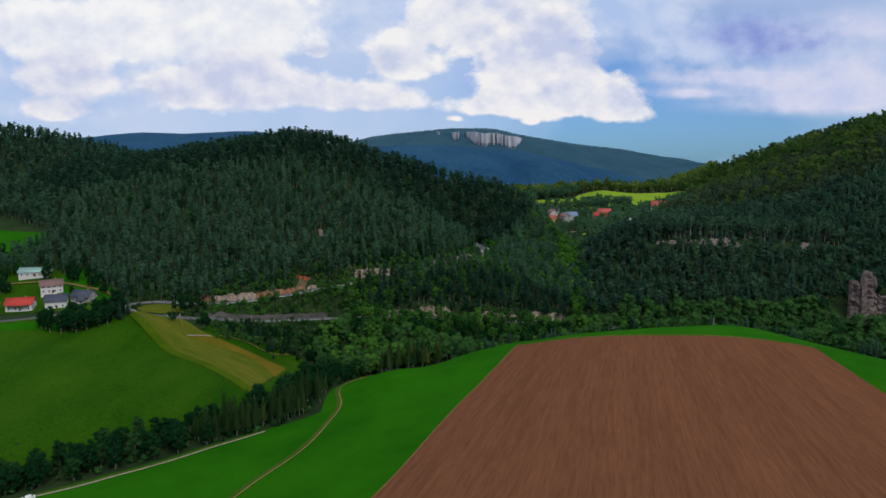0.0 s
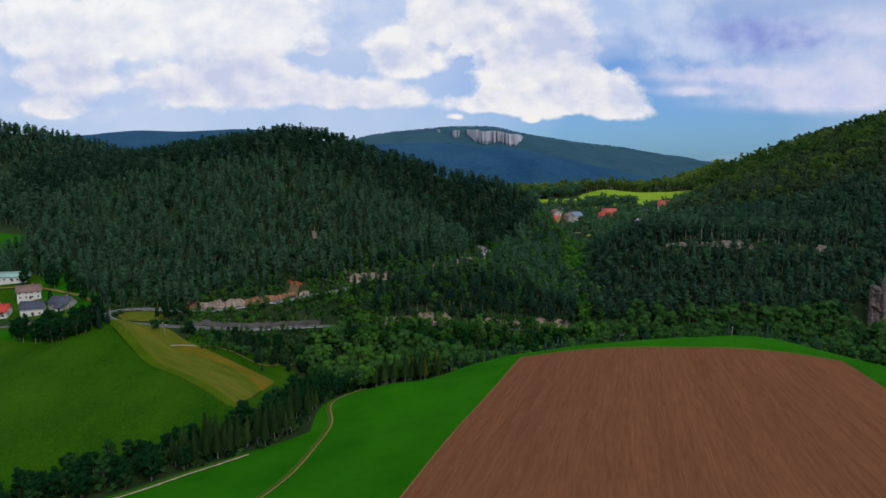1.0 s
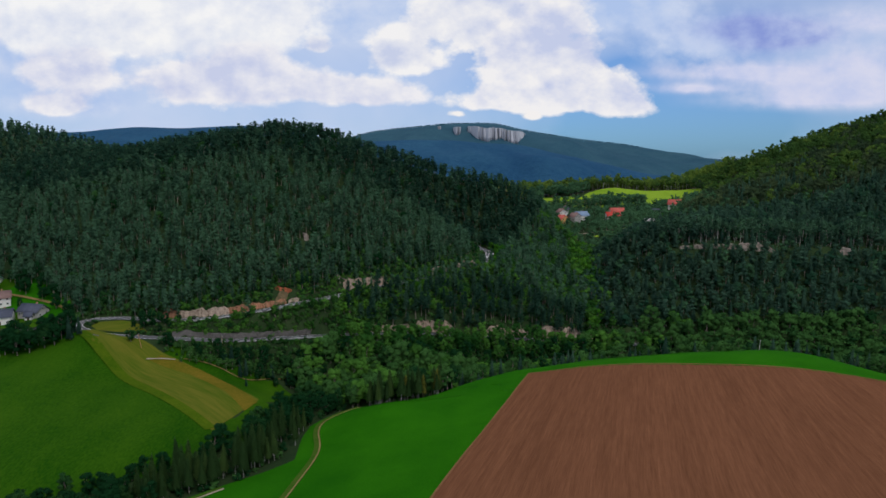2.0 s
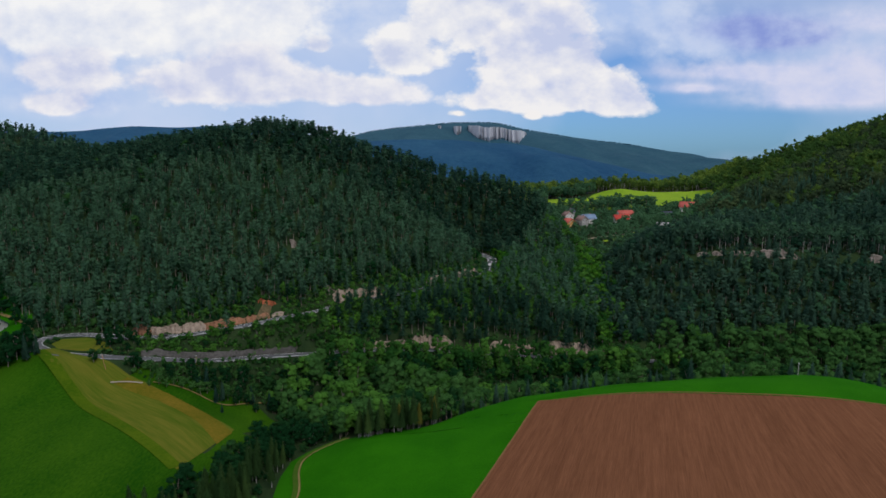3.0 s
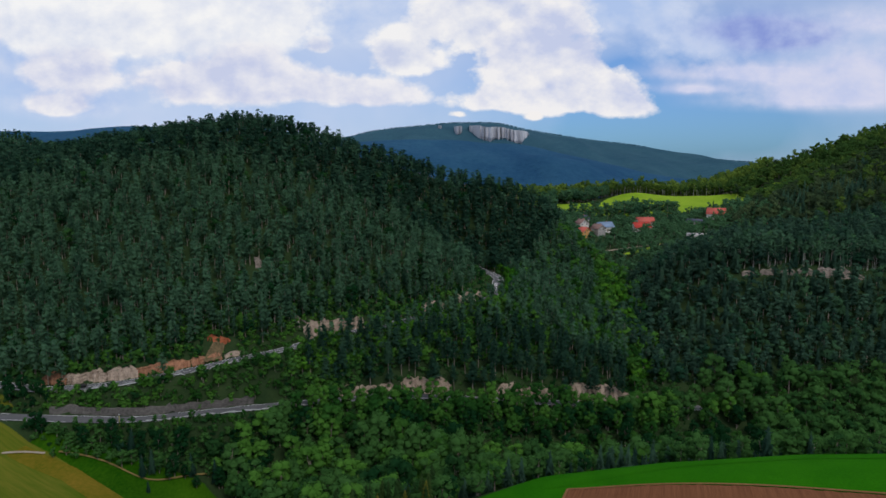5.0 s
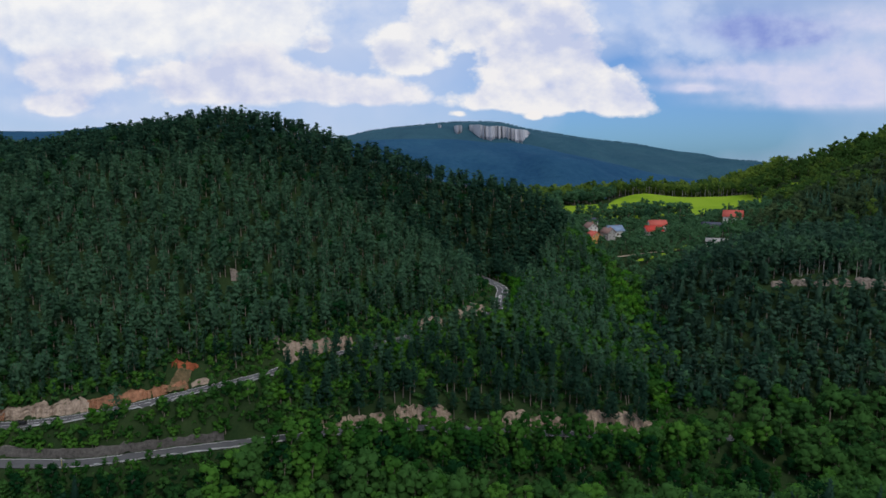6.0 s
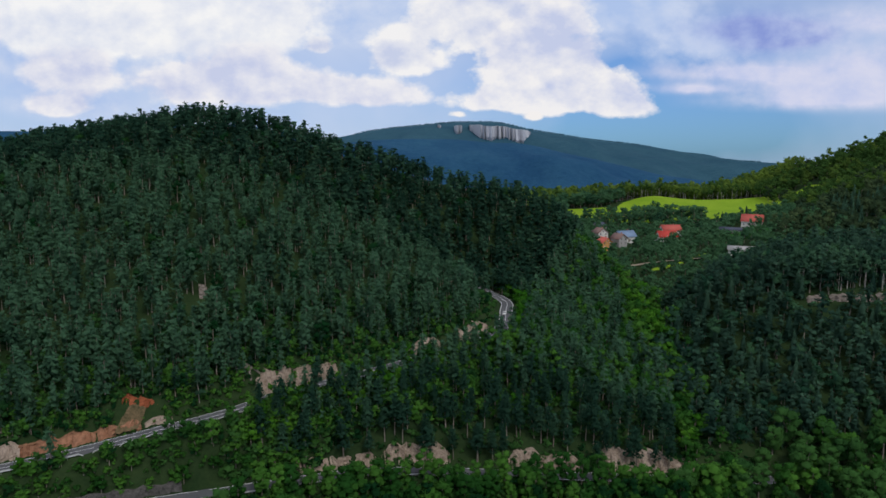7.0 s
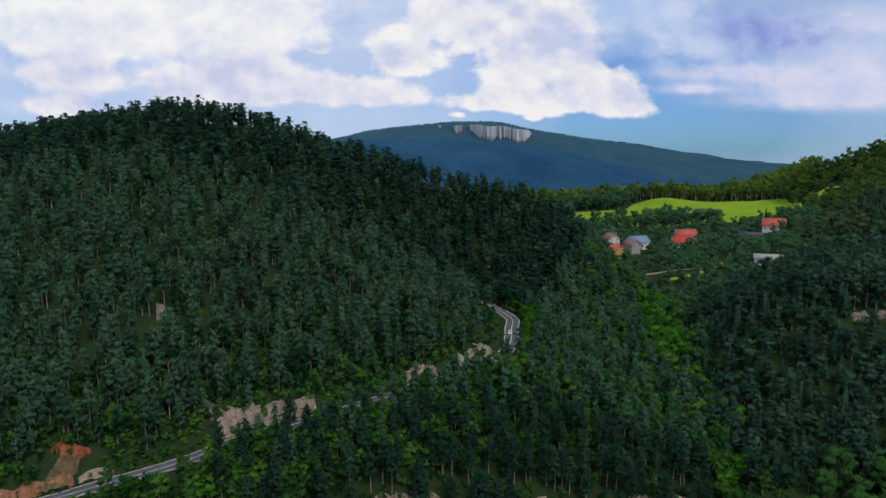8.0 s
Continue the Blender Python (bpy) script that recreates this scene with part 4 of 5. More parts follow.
RIGHT_HILL = [(262, 648), (330, 655), (470, 660), (620, 660), (780, 800), (780, 860), (620, 900), (540, 930), (454, 960), (400, 985), (330, 1010), (327, 990), (327, 885), (303, 828), (290, 790), (268, 740), (262, 700)]
LEFT_HILL = [(-310, 720), (-330, 690), (-400, 640), (-480, 640), (-700, 640), (-700, 820), (-500, 815), (-420, 800), (-350, 775)]
VILLAGE_WOOD = [(96, 690), (125, 640), (108, 600), (165, 622), (215, 640), (262, 650), (262, 700), (268, 740), (300, 790), (345, 822), (100, 830), (86, 760)]
BEHIND = [(150, 962), (200, 960), (330, 958), (400, 985), (420, 1070), (0, 1070), (-20, 820), (60, 826), (105, 890), (120, 940)]
NEAR_PINES = [(-64, 440), (-24, 462), (30, 472), (90, 478), (100, 500), (60, 506), (10, 500), (-30, 478), (-62, 452)]
NEAR_LEAFY = [(-62, 428), (-30, 436), (30, 440), (100, 442), (150, 440), (150, 470), (77, 462), (20, 458), (-18, 451), (-62, 431)]


HOUSES = [(119, 722), (121, 741), (145, 760), (134, 736), (135, 806), (182, 774), (190, 790), (187, 650), (248, 770), (226, 758)]
HOUSES += [(-247, 420), (-234, 429), (-262, 441)]
CLEARINGS += [[(x - 9, y - 17), (x + 9, y - 17), (x + 10, y + 7), (x - 10, y + 7)] for x, y in HOUSES]
CLEARINGS += [[(170, 546), (325, 543), (325, 552), (170, 558)], [(22, 524), (33, 524), (42, 560), (41, 592), (28, 592), (27, 545)], [(-94.5, 484), (-87.5, 484), (-87.5, 503), (-94.5, 503)], [(-104, 436), (-86, 440), (-86, 451), (-104, 449)]]
CLEARINGS += [[(320, 846), (345, 862), (376, 892), (374, 918), (336, 908), (322, 890)]]


def beside(line, x0, x1, off):
    """The stretch of a road's line between two x, shifted sideways to its uphill side."""
    k = np.linspace(0, len(line) - 1, len(line) * 3)
    q = np.stack([np.interp(k, np.arange(len(line)), line[:, i]) for i in range(3)], -1)
    held = (q[:, 0] >= x0) & (q[:, 0] <= x1)
    first = int(np.argmax(held))
    length = int(np.argmin(np.append(held[first:], False)))
    q = q[first:first + length]
    t = np.gradient(q[:, :2], axis=0)
    t /= np.linalg.norm(t, axis=1)[:, None]
    return [(a - b2 * off, b + a2 * off) for (a, b), (a2, b2) in zip(q[:, :2], t)]


def off_roads(p):
    ok = np.ones(len(p), bool)
    for line, w in ROADS:
        ok &= line_gap(p[:, 0], p[:, 1], line)[0] > w
    return p[ok]


SCAR = [(-101, 438), (-92, 441), (-87, 447), (-88, 451), (-101, 448)]


def off_cuts(p):
    """Keep the foot of the rock cuts and of the retaining wall open."""
    for line, x0, x1 in ((up_line, -158, -82), (up_line, -58, -33), (up_line, -6, 6), (up_line, 14, 29), (low_line, -150, -66)):
        p = p[line_gap(p[:, 0], p[:, 1], np.array([(a, b, 0) for a, b in beside(line, x0, x1, 4.6)]))[0] > 3.4]
    return p


def minus(p, *polys):
    for q in polys:
        p = p[~inside(p, q)]
    return p


CLEARINGS += [[(-142, 390), (-98, 379), (-86, 367), (-79, 376), (-92, 391), (-106, 398), (-122, 395)], [(-92, 402), (-84, 400), (-83, 408), (-90, 410)],
              [(128, 674), (160, 666), (196, 692), (196, 706), (165, 682), (130, 686)], [(205, 700), (240, 705), (246, 748), (214, 746)],
              [(285, 476), (335, 476), (335, 498), (285, 498)]]
wood_hill = scatter(MAIN_HILL, 5.1, 1)
rng_pick = np.random.RandomState(77)
some = rng_pick.rand(len(wood_hill))
pine_spots = cleared(wood_hill[some < 0.93])
high_up = pine_spots[:, 1] > 595
forest("upper_pine_forest", pine_spots[high_up], mid_pines, PINE, BARK, "dark pine forest on the upper hill", 101, 0.78, 1.16, wide=1.2)
forest("pine_forest", pine_spots[~high_up], pines, PINE, BARK, "dense dark green pine forest covering a steep hill", 1, 0.72, 1.2)
forest("bend_pine_wood", cleared(scatter([(26, 598), (46, 596), (98, 690), (94, 702), (58, 652)], 4.6, 103)), mid_pines, PINE, BARK, "dark pines behind the road bend", 103, 0.75, 1.1, wide=1.2)
forest("meadow_top_wood", scatter([(-490, 645), (-490, 594), (-384, 580), (-322, 540), (-304, 522), (-330, 580), (-400, 645)], 5.6, 105), mid_pines, PINE, BARK, "dark wood above the hillside meadow", 105, 0.75, 1.15, wide=1.25)
low_edge = wood_hill[some >= 0.93]
forest("hill_broadleaf_wood", cleared(low_edge), leafies, LEAF, BARK, "scattered broadleaf trees among dark pines", 11, 0.6, 0.95)
forest("pine_wood", cleared(minus(scatter(BETWEEN, 4.6, 2, 0.85), NEAR_PINES)), pines, PINE, BARK, "tall pines with bare trunks between two roads", 2, 0.8, 1.25)
forest("broadleaf_wood", cleared(minus(scatter(BETWEEN, 6.0, 3, 0.7), NEAR_PINES)), leafies, MID_LEAF, BARK, "bright green broadleaf trees among pines", 3, 0.6, 1.05)
valley_spots = cleared(minus(scatter(VALLEY, 6.0, 4), NEAR_LEAFY))
rim = (valley_spots[:, 1] < 396) & (valley_spots[:, 0] > -10)
far_side = valley_spots[:, 0] > 170
forest("gorge_wood", valley_spots[~rim & far_side], far_leafies, LEAF, BARK, "dense green broadleaf wood in the gorge", 104, 0.8, 1.3)
bottom_spots = valley_spots[~rim & ~far_side]
fresh = np.random.RandomState(8).rand(len(bottom_spots)) < 0.4
forest("valley_wood", bottom_spots[~fresh], valley_leafies, LEAF, BARK, "dense mixed green broadleaf wood along the valley bottom", 4, 0.8, 1.3)
forest("fresh_valley_wood", bottom_spots[fresh], valley_leafies, MID_LEAF, BARK, "fresh green broadleaf trees along the valley bottom", 107, 0.7, 1.2)
rim_spots = valley_spots[rim]
half_rim = np.random.RandomState(5).rand(len(rim_spots)) < 0.5
forest("field_edge_spruces", rim_spots[half_rim], spruces, SPRUCE, BARK, "dark spruces along the edge of the meadow", 12, 0.55, 0.9)
forest("field_edge_wood", rim_spots[~half_rim], leafies, LEAF, BARK, "dark green broadleaf trees below the meadow's brow", 13, 0.7, 1.0)
slope_spots = cleared(scatter(RIGHT_SLOPE, 4.9, 5))
mixed = np.random.RandomState(6).rand(len(slope_spots))
forest("slope_pine_forest", slope_spots[mixed < 0.50], mid_pines, SPRUCE, BARK, "dark pine forest on the slope across the gorge", 5, 0.7, 1.15, wide=1.2)
forest("slope_spruce_forest", slope_spots[(mixed >= 0.50) & (mixed < 0.80)], spruces, SPRUCE, BARK, "dark spruces on the slope across the gorge", 14, 0.6, 0.95, wide=1.25)
forest("slope_broadleaf_forest", slope_spots[mixed >= 0.80], far_leafies, COOL_LEAF, BARK, "broadleaf trees between conifers on the slope", 15, 0.6, 1.0)
hill_spots = cleared(scatter(RIGHT_HILL, 7.0, 6))
# sunlit leaf colour gathers on the upper hill, darker trees below
drift = np.sin(hill_spots[:, 0] / 31 + 1) * np.sin(hill_spots[:, 1] / 27) + np.random.RandomState(61).rand(len(hill_spots)) * 1.6 + (hill_spots[:, 1] - 780) / 130
forest("beech_forest", hill_spots[drift > 0.75], far_leafies, SUNLIT_LEAF, BARK, "yellowish green broadleaf forest on a sunlit hill", 6, 0.7, 1.25)
forest("hill_mixed_wood", hill_spots[(drift <= 0.75) & (drift > -0.1)], far_leafies, DULL_LEAF, BARK, "dull green broadleaf trees on the hillside", 62, 0.7, 1.2)
forest("hill_spruces", hill_spots[drift <= -0.1], spruces, SPRUCE, BARK, "dark conifers on the lower hillside", 63, 0.6, 1.0)
forest("far_pine_forest", cleared(scatter(LEFT_HILL, 7.8, 7)), far_pines, PINE, BARK, "dark pine forest on the hill behind", 7)
forest("village_trees", cleared(scatter(VILLAGE_WOOD, 7.0, 8, 0.9)), far_leafies, COOL_LEAF, BARK, "green garden trees among village houses", 8, 0.45, 0.95)
forest("knoll_wood", scatter([(222, 664), (262, 648), (262, 735), (246, 722), (246, 700), (228, 698)], 6.4, 64), far_leafies, DULL_LEAF, BARK, "dull brownish green wood on a knoll below the farm", 64, 0.7, 1.0)
forest("far_broadleaf_wood", cleared(scatter(BEHIND, 8.0, 9)), far_leafies, SUNLIT_LEAF, BARK, "sunlit wood behind the hay meadow", 9, 1.0, 1.7)
forest("meadow_side_trees", cleared(scatter([(84, 893), (122, 884), (130, 932), (170, 928), (184, 945), (205, 962), (168, 1000), (90, 1000)], 6.4, 72)), leafies, COOL_LEAF, BARK, "dark green trees beside the hay meadow", 72, 0.9, 1.4)

stream_spots = cleared(scatter(GORGE, 5.5, 16))
forest("stream_trees", stream_spots, leafies, MID_LEAF, BARK, "green broadleaf trees lining a side gorge", 16, 0.6, 0.95)
BRIGHT_LINE = [(92, 486), (104, 486), (116, 560), (122, 640), (110, 640), (104, 565)]
forest("bright_stream_trees", cleared(scatter(BRIGHT_LINE, 6.0, 17, 0.6)), leafies, BRIGHT_LEAF, BARK, "bright green young trees along the side stream", 17, 0.65, 1.0)
ROADSIDE = [(-150, 418), (-110, 428), (-84, 441), (-58, 462), (-24, 485), (8, 508), (34, 530), (44, 560), (60, 560), (60, 500), (20, 484), (-30, 472), (-62, 453), (-94, 433), (-116, 418)]
forest("roadside_shrubs", off_cuts(cleared(scatter(ROADSIDE, 3.1, 18, 0.9))), shrubs, MID_LEAF, BARK, "dense green shrubs on the bank between two roads", 18, 0.2, 0.48, "shrubs")
forest("bright_shrubs", off_cuts(cleared(scatter(ROADSIDE, 7.5, 19, 0.7))), leafies, BRIGHT_LEAF, BARK, "bright green bushes beside the road", 19, 0.35, 0.75, "shrubs")
UNDER_HILL = [(-205, 418), (-151, 420), (-104, 442), (-60, 476), (-36, 490), (-6, 514), (16, 532), (0, 545), (-60, 505), (-104, 470), (-200, 455)]
forest("hill_foot_shrubs", cleared(scatter(UNDER_HILL, 4.2, 20, 0.85)), shrubs, LEAF, BARK, "green shrubs at the foot of the wooded hill", 20, 0.12, 0.36, "shrubs")
low_shrubs = [leafy_shape(240 + i, 16, height=12, width=8.0, low=0.0, limbs=0, lobes=2) for i in range(6)]
UNDERGROWTH = [(-212, 412), (-150, 396), (-96, 408), (-60, 424), (20, 440), (110, 452), (130, 500), (112, 560), (60, 590), (30, 610), (0, 560), (-60, 510), (-110, 476), (-210, 450)]
STRIP = [(-196, 404), (-162, 374), (-98, 325), (-86, 366), (-104, 380), (-134, 392), (-158, 396)]
ISLAND = [(-194, 408), (-190, 418), (-176, 419), (-158, 409), (-176, 404)]
forest("undergrowth", minus(off_cuts(off_roads(scatter(UNDERGROWTH, 2.7, 21, 0.95))), SCAR, STRIP, ISLAND), low_shrubs, LEAF, BARK, "thick green undergrowth below the trees", 21, 0.09, 0.24, "shrubs")
forest("slope_undergrowth", scatter(RIGHT_SLOPE, 7.5, 22, 0.95), low_shrubs, COOL_LEAF, BARK, "dark undergrowth on the slope across the gorge", 22, 0.12, 0.3, "shrubs")



def along(line, x0, x1, offs, step, seed, jitter=1.6):
    """Spots in rows beside a road."""
    rng = np.random.RandomState(seed)
    out = []
    for off in offs:
        q = np.array(beside(line, x0, x1, off))
        s = np.concatenate([[0], np.cumsum(np.hypot(*np.diff(q, axis=0).T))])
        t = np.arange(rng.rand() * step, s[-1], step)
        out.append(np.stack([np.interp(t, s, q[:, 0]), np.interp(t, s, q[:, 1])], -1))
    p = np.concatenate(out)
    return p + (rng.rand(len(p), 2) - 0.5) * jitter


forest("verge_shrubs", along(up_line, -150, 16, (-5.8, -7.6), 2.3, 41), shrubs, MID_LEAF, BARK, "low green shrubs below the road's outer edge", 41, 0.13, 0.26, "shrubs")
forest("bank_shrubs", off_cuts(off_roads(along(up_line, -150, 16, (-8.8, -10.6, -12.4, -14.2), 2.3, 49))), shrubs, LEAF, BARK, "dense green thicket on the bank between two roads", 49, 0.2, 0.44, "shrubs")
forest("verge_trees", off_cuts(off_roads(along(up_line, -140, 16, (-7.8, -10.5, -13.0), 4.4, 42))), leafies, MID_LEAF, BARK, "green broadleaf trees below the road's outer edge", 42, 0.38, 0.72)
forest("verge_pines", along(up_line, -58, 14, (-7.0, -10.5), 5.0, 43), pines, PINE, BARK, "pines below the road's outer edge", 43, 0.7, 1.1)
forest("bright_verge_trees", along(up_line, -66, 10, (-6.5, -9.5), 6.0, 44, 3.0), leafies, BRIGHT_LEAF, BARK, "bright green young trees beside the road", 44, 0.5, 0.85)
forest("bend_trees", along(up_line, 26, 38, (-7.5, -11.0), 5.0, 50, 2.0), leafies, BRIGHT_LEAF, BARK, "bright green trees outside the road bend", 50, 0.45, 0.75)
forest("hill_foot_pines", minus(along(up_line, -150, 16, (10.5, 14.0, 17.5), 4.6, 93, 3.0), SCAR), pines, PINE, BARK, "smaller pines above the road cut", 93, 0.4, 0.8)
forest("hill_foot_trees", minus(along(up_line, -150, 16, (9.0, 12.5, 16.0), 6.5, 94, 3.0), SCAR), leafies, MID_LEAF, BARK, "bushy trees above the road cut", 94, 0.28, 0.55)
forest("verge_bushes", np.concatenate([along(up_line, -85, -60, (5.4, 6.8, 8.4), 2.4, 97), along(up_line, -32, -7, (5.4, 6.8, 8.4), 2.4, 98)]), shrubs, MID_LEAF, BARK, "low bushes and tall grass on the road's uphill verge", 97, 0.10, 0.24, "shrubs")
forest("scar_bushes", scatter(SCAR, 2.4, 99, 0.6), shrubs, MID_LEAF, BARK, "small green bushes on the rubble slope", 99, 0.05, 0.13, "shrubs")
forest("foot_thicket", minus(cleared(scatter([(-150, 424), (-106, 439), (-86, 449), (-60, 471), (-34, 489), (-40, 499), (-66, 486), (-92, 468), (-114, 456), (-150, 440)], 3.1, 106, 0.9)), SCAR), shrubs, MID_LEAF, BARK, "green thicket at the foot of the pine forest", 106, 0.12, 0.28, "shrubs")
forest("cut_shrubs", minus(along(up_line, -160, 30, (8.5, 11.0, 13.5), 2.8, 45), SCAR), shrubs, LEAF, BARK, "green shrubs above the road cut", 45, 0.10, 0.26, "shrubs")
forest("lower_verge_shrubs", along(low_line, -72, 110, (-5.6, -7.6, -9.6, -11.6), 2.5, 46), shrubs, LEAF, BARK, "green shrubs below the lower road", 46, 0.10, 0.24, "shrubs")
forest("low_verge_shrubs", minus(along(low_line, -150, -72, (-7.0, -8.6, -10.2, -12.0), 2.5, 74), STRIP), shrubs, LEAF, BARK, "low green shrubs below the guard rail", 74, 0.12, 0.28, "shrubs")
THICKET = [(-148, 416), (-104, 429), (-69, 450), (-36, 472), (-36, 455), (-62, 441), (-94, 424), (-116, 412), (-148, 405)]
forest("bank_thicket", off_cuts(off_roads(scatter(THICKET, 2.5, 79))), shrubs, LEAF, BARK, "dense green bushes covering the bank between two roads", 79, 0.17, 0.36, "shrubs")
forest("bank_bushes", off_roads(scatter(THICKET, 3.1, 95, 0.95)), leafies, MID_LEAF, BARK, "tall leafy bushes on the bank between two roads", 95, 0.36, 0.62, "shrubs")
forest("wall_foot_bushes", along(low_line, -136, -78, (-5.2, -6.8), 3.4, 96, 2.0), leafies, MID_LEAF, BARK, "leafy bushes along the lower road's outer edge", 96, 0.2, 0.42, "shrubs")
forest("bank_trees", off_cuts(off_roads(scatter(THICKET, 5.5, 80, 0.8))), leafies, LEAF, BARK, "broadleaf trees on the bank between two roads", 80, 0.35, 0.7)
forest("bank_belt", along(low_line, -140, -76, (-9.5, -12.0, -15.0), 3.6, 78, 2.4), leafies, LEAF, BARK, "green broadleaf trees below the lower road", 78, 0.28, 0.55)
edge_beeches = [leafy_shape(300 + i, 90, height=15 + i, width=3.6, low=0.42, limbs=2, lobes=6) for i in range(5)]
forest("meadow_edge_trees", np.stack([np.linspace(192, 336, 40), 958 + 3.0 * np.sin(np.arange(40) * 1.7)], -1), edge_beeches, SUNLIT_LEAF, BIRCH_BARK, "tall beeches with pale bare trunks at the hay meadow's far edge", 75, 0.7, 1.0, "trees")
forest("lower_verge_trees", along(low_line, -80, 110, (-8.5, -12.0), 5.6, 47), leafies, LEAF, BARK, "round green trees below the lower road", 47, 0.3, 0.6)
forest("tall_verge_trees", along(low_line, -64, 112, (-5.4, -8.2, -11.5), 5.6, 54, 2.4), valley_leafies, MID_LEAF, BARK, "tall round broadleaf trees hiding the lower road", 54, 0.6, 0.95)
forest("wall_shrubs", along(low_line, -170, -46, (7.0, 9.0), 2.4, 48), shrubs, LEAF, BARK, "shrubs above the retaining wall", 48, 0.10, 0.2, "shrubs")
forest("ledge_pines", cleared(scatter([(170, 563), (205, 557), (330, 555), (330, 572), (205, 574), (172, 580)], 4.2, 53)), tall_pines, PINE, BIRCH_BARK, "tall thin pines with pale bare trunks above a rock band", 53, 0.8, 1.1)

# ---- trees that can be told apart ----


def part(name, verts, faces, mat, parent, label="", smooth=False):
    me = bpy.data.meshes.new(name)
    fill_mesh(me, np.asarray(verts), np.asarray(faces))
    me.materials.append(mat)
    if smooth:
        me.polygons.foreach_set("use_smooth", np.full(len(faces), True))
    ob = new(name, me)
    ob.parent = parent
    return tagged(ob, label) if label else ob


def tree(name, shape, leaf, bark, label, category, group):
    root = new(name)
    (cv, cf, cn), (tv, tf) = shape
    swollen(part("crown", cv, cf, leaf, root, smooth=True).data, cn)
    part("trunk", tv, tf, bark, root)
    return tagged(root, label, category, group)


def plant(proto, spots, seed, low, high, first=True):
    """Set the first tree on the first spot and copies on the rest."""
    rng = np.random.RandomState(seed)
    zs = ground(spots[:, 0], spots[:, 1])
    for i, ((x, y), z) in enumerate(zip(spots, zs)):
        s = low + (high - low) * rng.rand()
        w = s * (0.88 + 0.24 * rng.rand())
        m = pose(x, y, z - 0.25, (rng.rand() - 0.5) * 5, (rng.rand() - 0.5) * 5, rng.rand() * 360) @ Matrix.Diagonal((w, w, s, 1))
        if i == 0 and first:
            proto.matrix_basis = m
        else:
            copy_root = copy_thing(proto, Matrix.Identity(4))
            copy_root.matrix_basis = m


def planted(name, shapes, leaf, bark, label, category, group, spots, seed, low, high):
    rng = np.random.RandomState(seed)
    which = rng.randint(len(shapes), size=len(spots))
    for k, shape in enumerate(shapes):
        mine = spots[which == k]
        if len(mine):
            plant(tree(name, shape, leaf, bark, label, category, group), mine, seed + k, low, high)


near_leafy = [leafy_shape(60 + i, 560, limbs=4, lobes=13, width=3.9 + 0.3 * (i % 3), height=11.5 + 0.8 * i) for i in range(5)]
near_pine = [pine_shape(70 + i, 330, 13.0, 0.34) for i in range(6)]
near_spruce = [spruce_shape(80 + i, 260) for i in range(3)]
near_birch = [spruce_shape(90 + i, 320, 16.5, 1.0, 0.24) for i in range(4)]

ROW = [(-230, 196), (-158, 243), (-106, 298), (-86, 332), (-78, 368), (-58, 388), (-48, 374), (-60, 350), (-60, 325), (-74, 284), (-100, 266), (-128, 240), (-200, 190)]
GROVE = [(-104, 266), (-76, 284), (-60, 318), (-60, 342), (-70, 342), (-84, 310), (-112, 284)]
BIRCHES = [(-40, 360), (-27, 342), (-8, 358), (4, 364), (0, 374), (-30, 372)]
BANK = [(-168, 396), (-140, 398), (-112, 404), (-92, 415), (-66, 430), (-52, 420), (-60, 402), (-76, 394), (-88, 398), (-112, 397), (-136, 393), (-160, 393)]
forest("gully_shrubs", cleared(scatter(ROW, 5.0, 51, 0.8)), shrubs, LEAF, BARK, "dense dark undergrowth under the tree row", 51, 0.15, 0.34, "shrubs")
ORCHARD = [(118, 826), (150, 836), (210, 828), (238, 824), (238, 838), (220, 850), (206, 884), (190, 880), (180, 856), (150, 866)]
forest("orchard_trees", scatter(ORCHARD, 7.0, 52, 0.75), leafies, COOL_LEAF, BARK, "dark garden trees in front of the hay meadow", 52, 0.8, 1.6, "trees")
planted("edge_conifer", near_birch, EDGE_SPRUCE, BIRCH_BARK, "tall slender conifer with pale trunk at the meadow's edge", "tree", "conifers at the meadow", np.concatenate([cleared(scatter(BIRCHES, 4.5, 31)), cleared(scatter(GROVE, 5.0, 32))]), 31, 0.72, 1.08)
planted("yellowing_spruce", near_birch[:2], YELLOW_LEAF, BIRCH_BARK, "slender conifer with yellowing needles", "tree", "conifers at the meadow", np.array([(-9, 359.5), (-3, 363), (-17, 354)], float), 71, 0.75, 0.95)
planted("broadleaf_tree", near_leafy, LEAF, BARK, "dark green broadleaf tree in a gully", "tree", "trees along the gully", cleared(minus(scatter(ROW, 5.6, 33), GROVE)), 33, 0.62, 1.0)
near_spots = cleared(scatter(NEAR_LEAFY, 6.6, 34))
planted("valley_tree", near_leafy, LEAF, BARK, "round dark green broadleaf tree on the valley bottom", "tree", "trees in the valley", near_spots[::2], 34, 0.65, 1.1)
planted("valley_tree", near_leafy, MID_LEAF, BARK, "round fresh green broadleaf tree on the valley bottom", "tree", "trees in the valley", near_spots[1::2], 108, 0.6, 1.0)
planted("pine_tree", near_pine, PINE, BARK, "tall pine with bare trunk and layered crown", "tree", "pines between the roads", cleared(scatter(NEAR_PINES, 4.9, 35, 0.85)), 35, 0.85, 1.3)
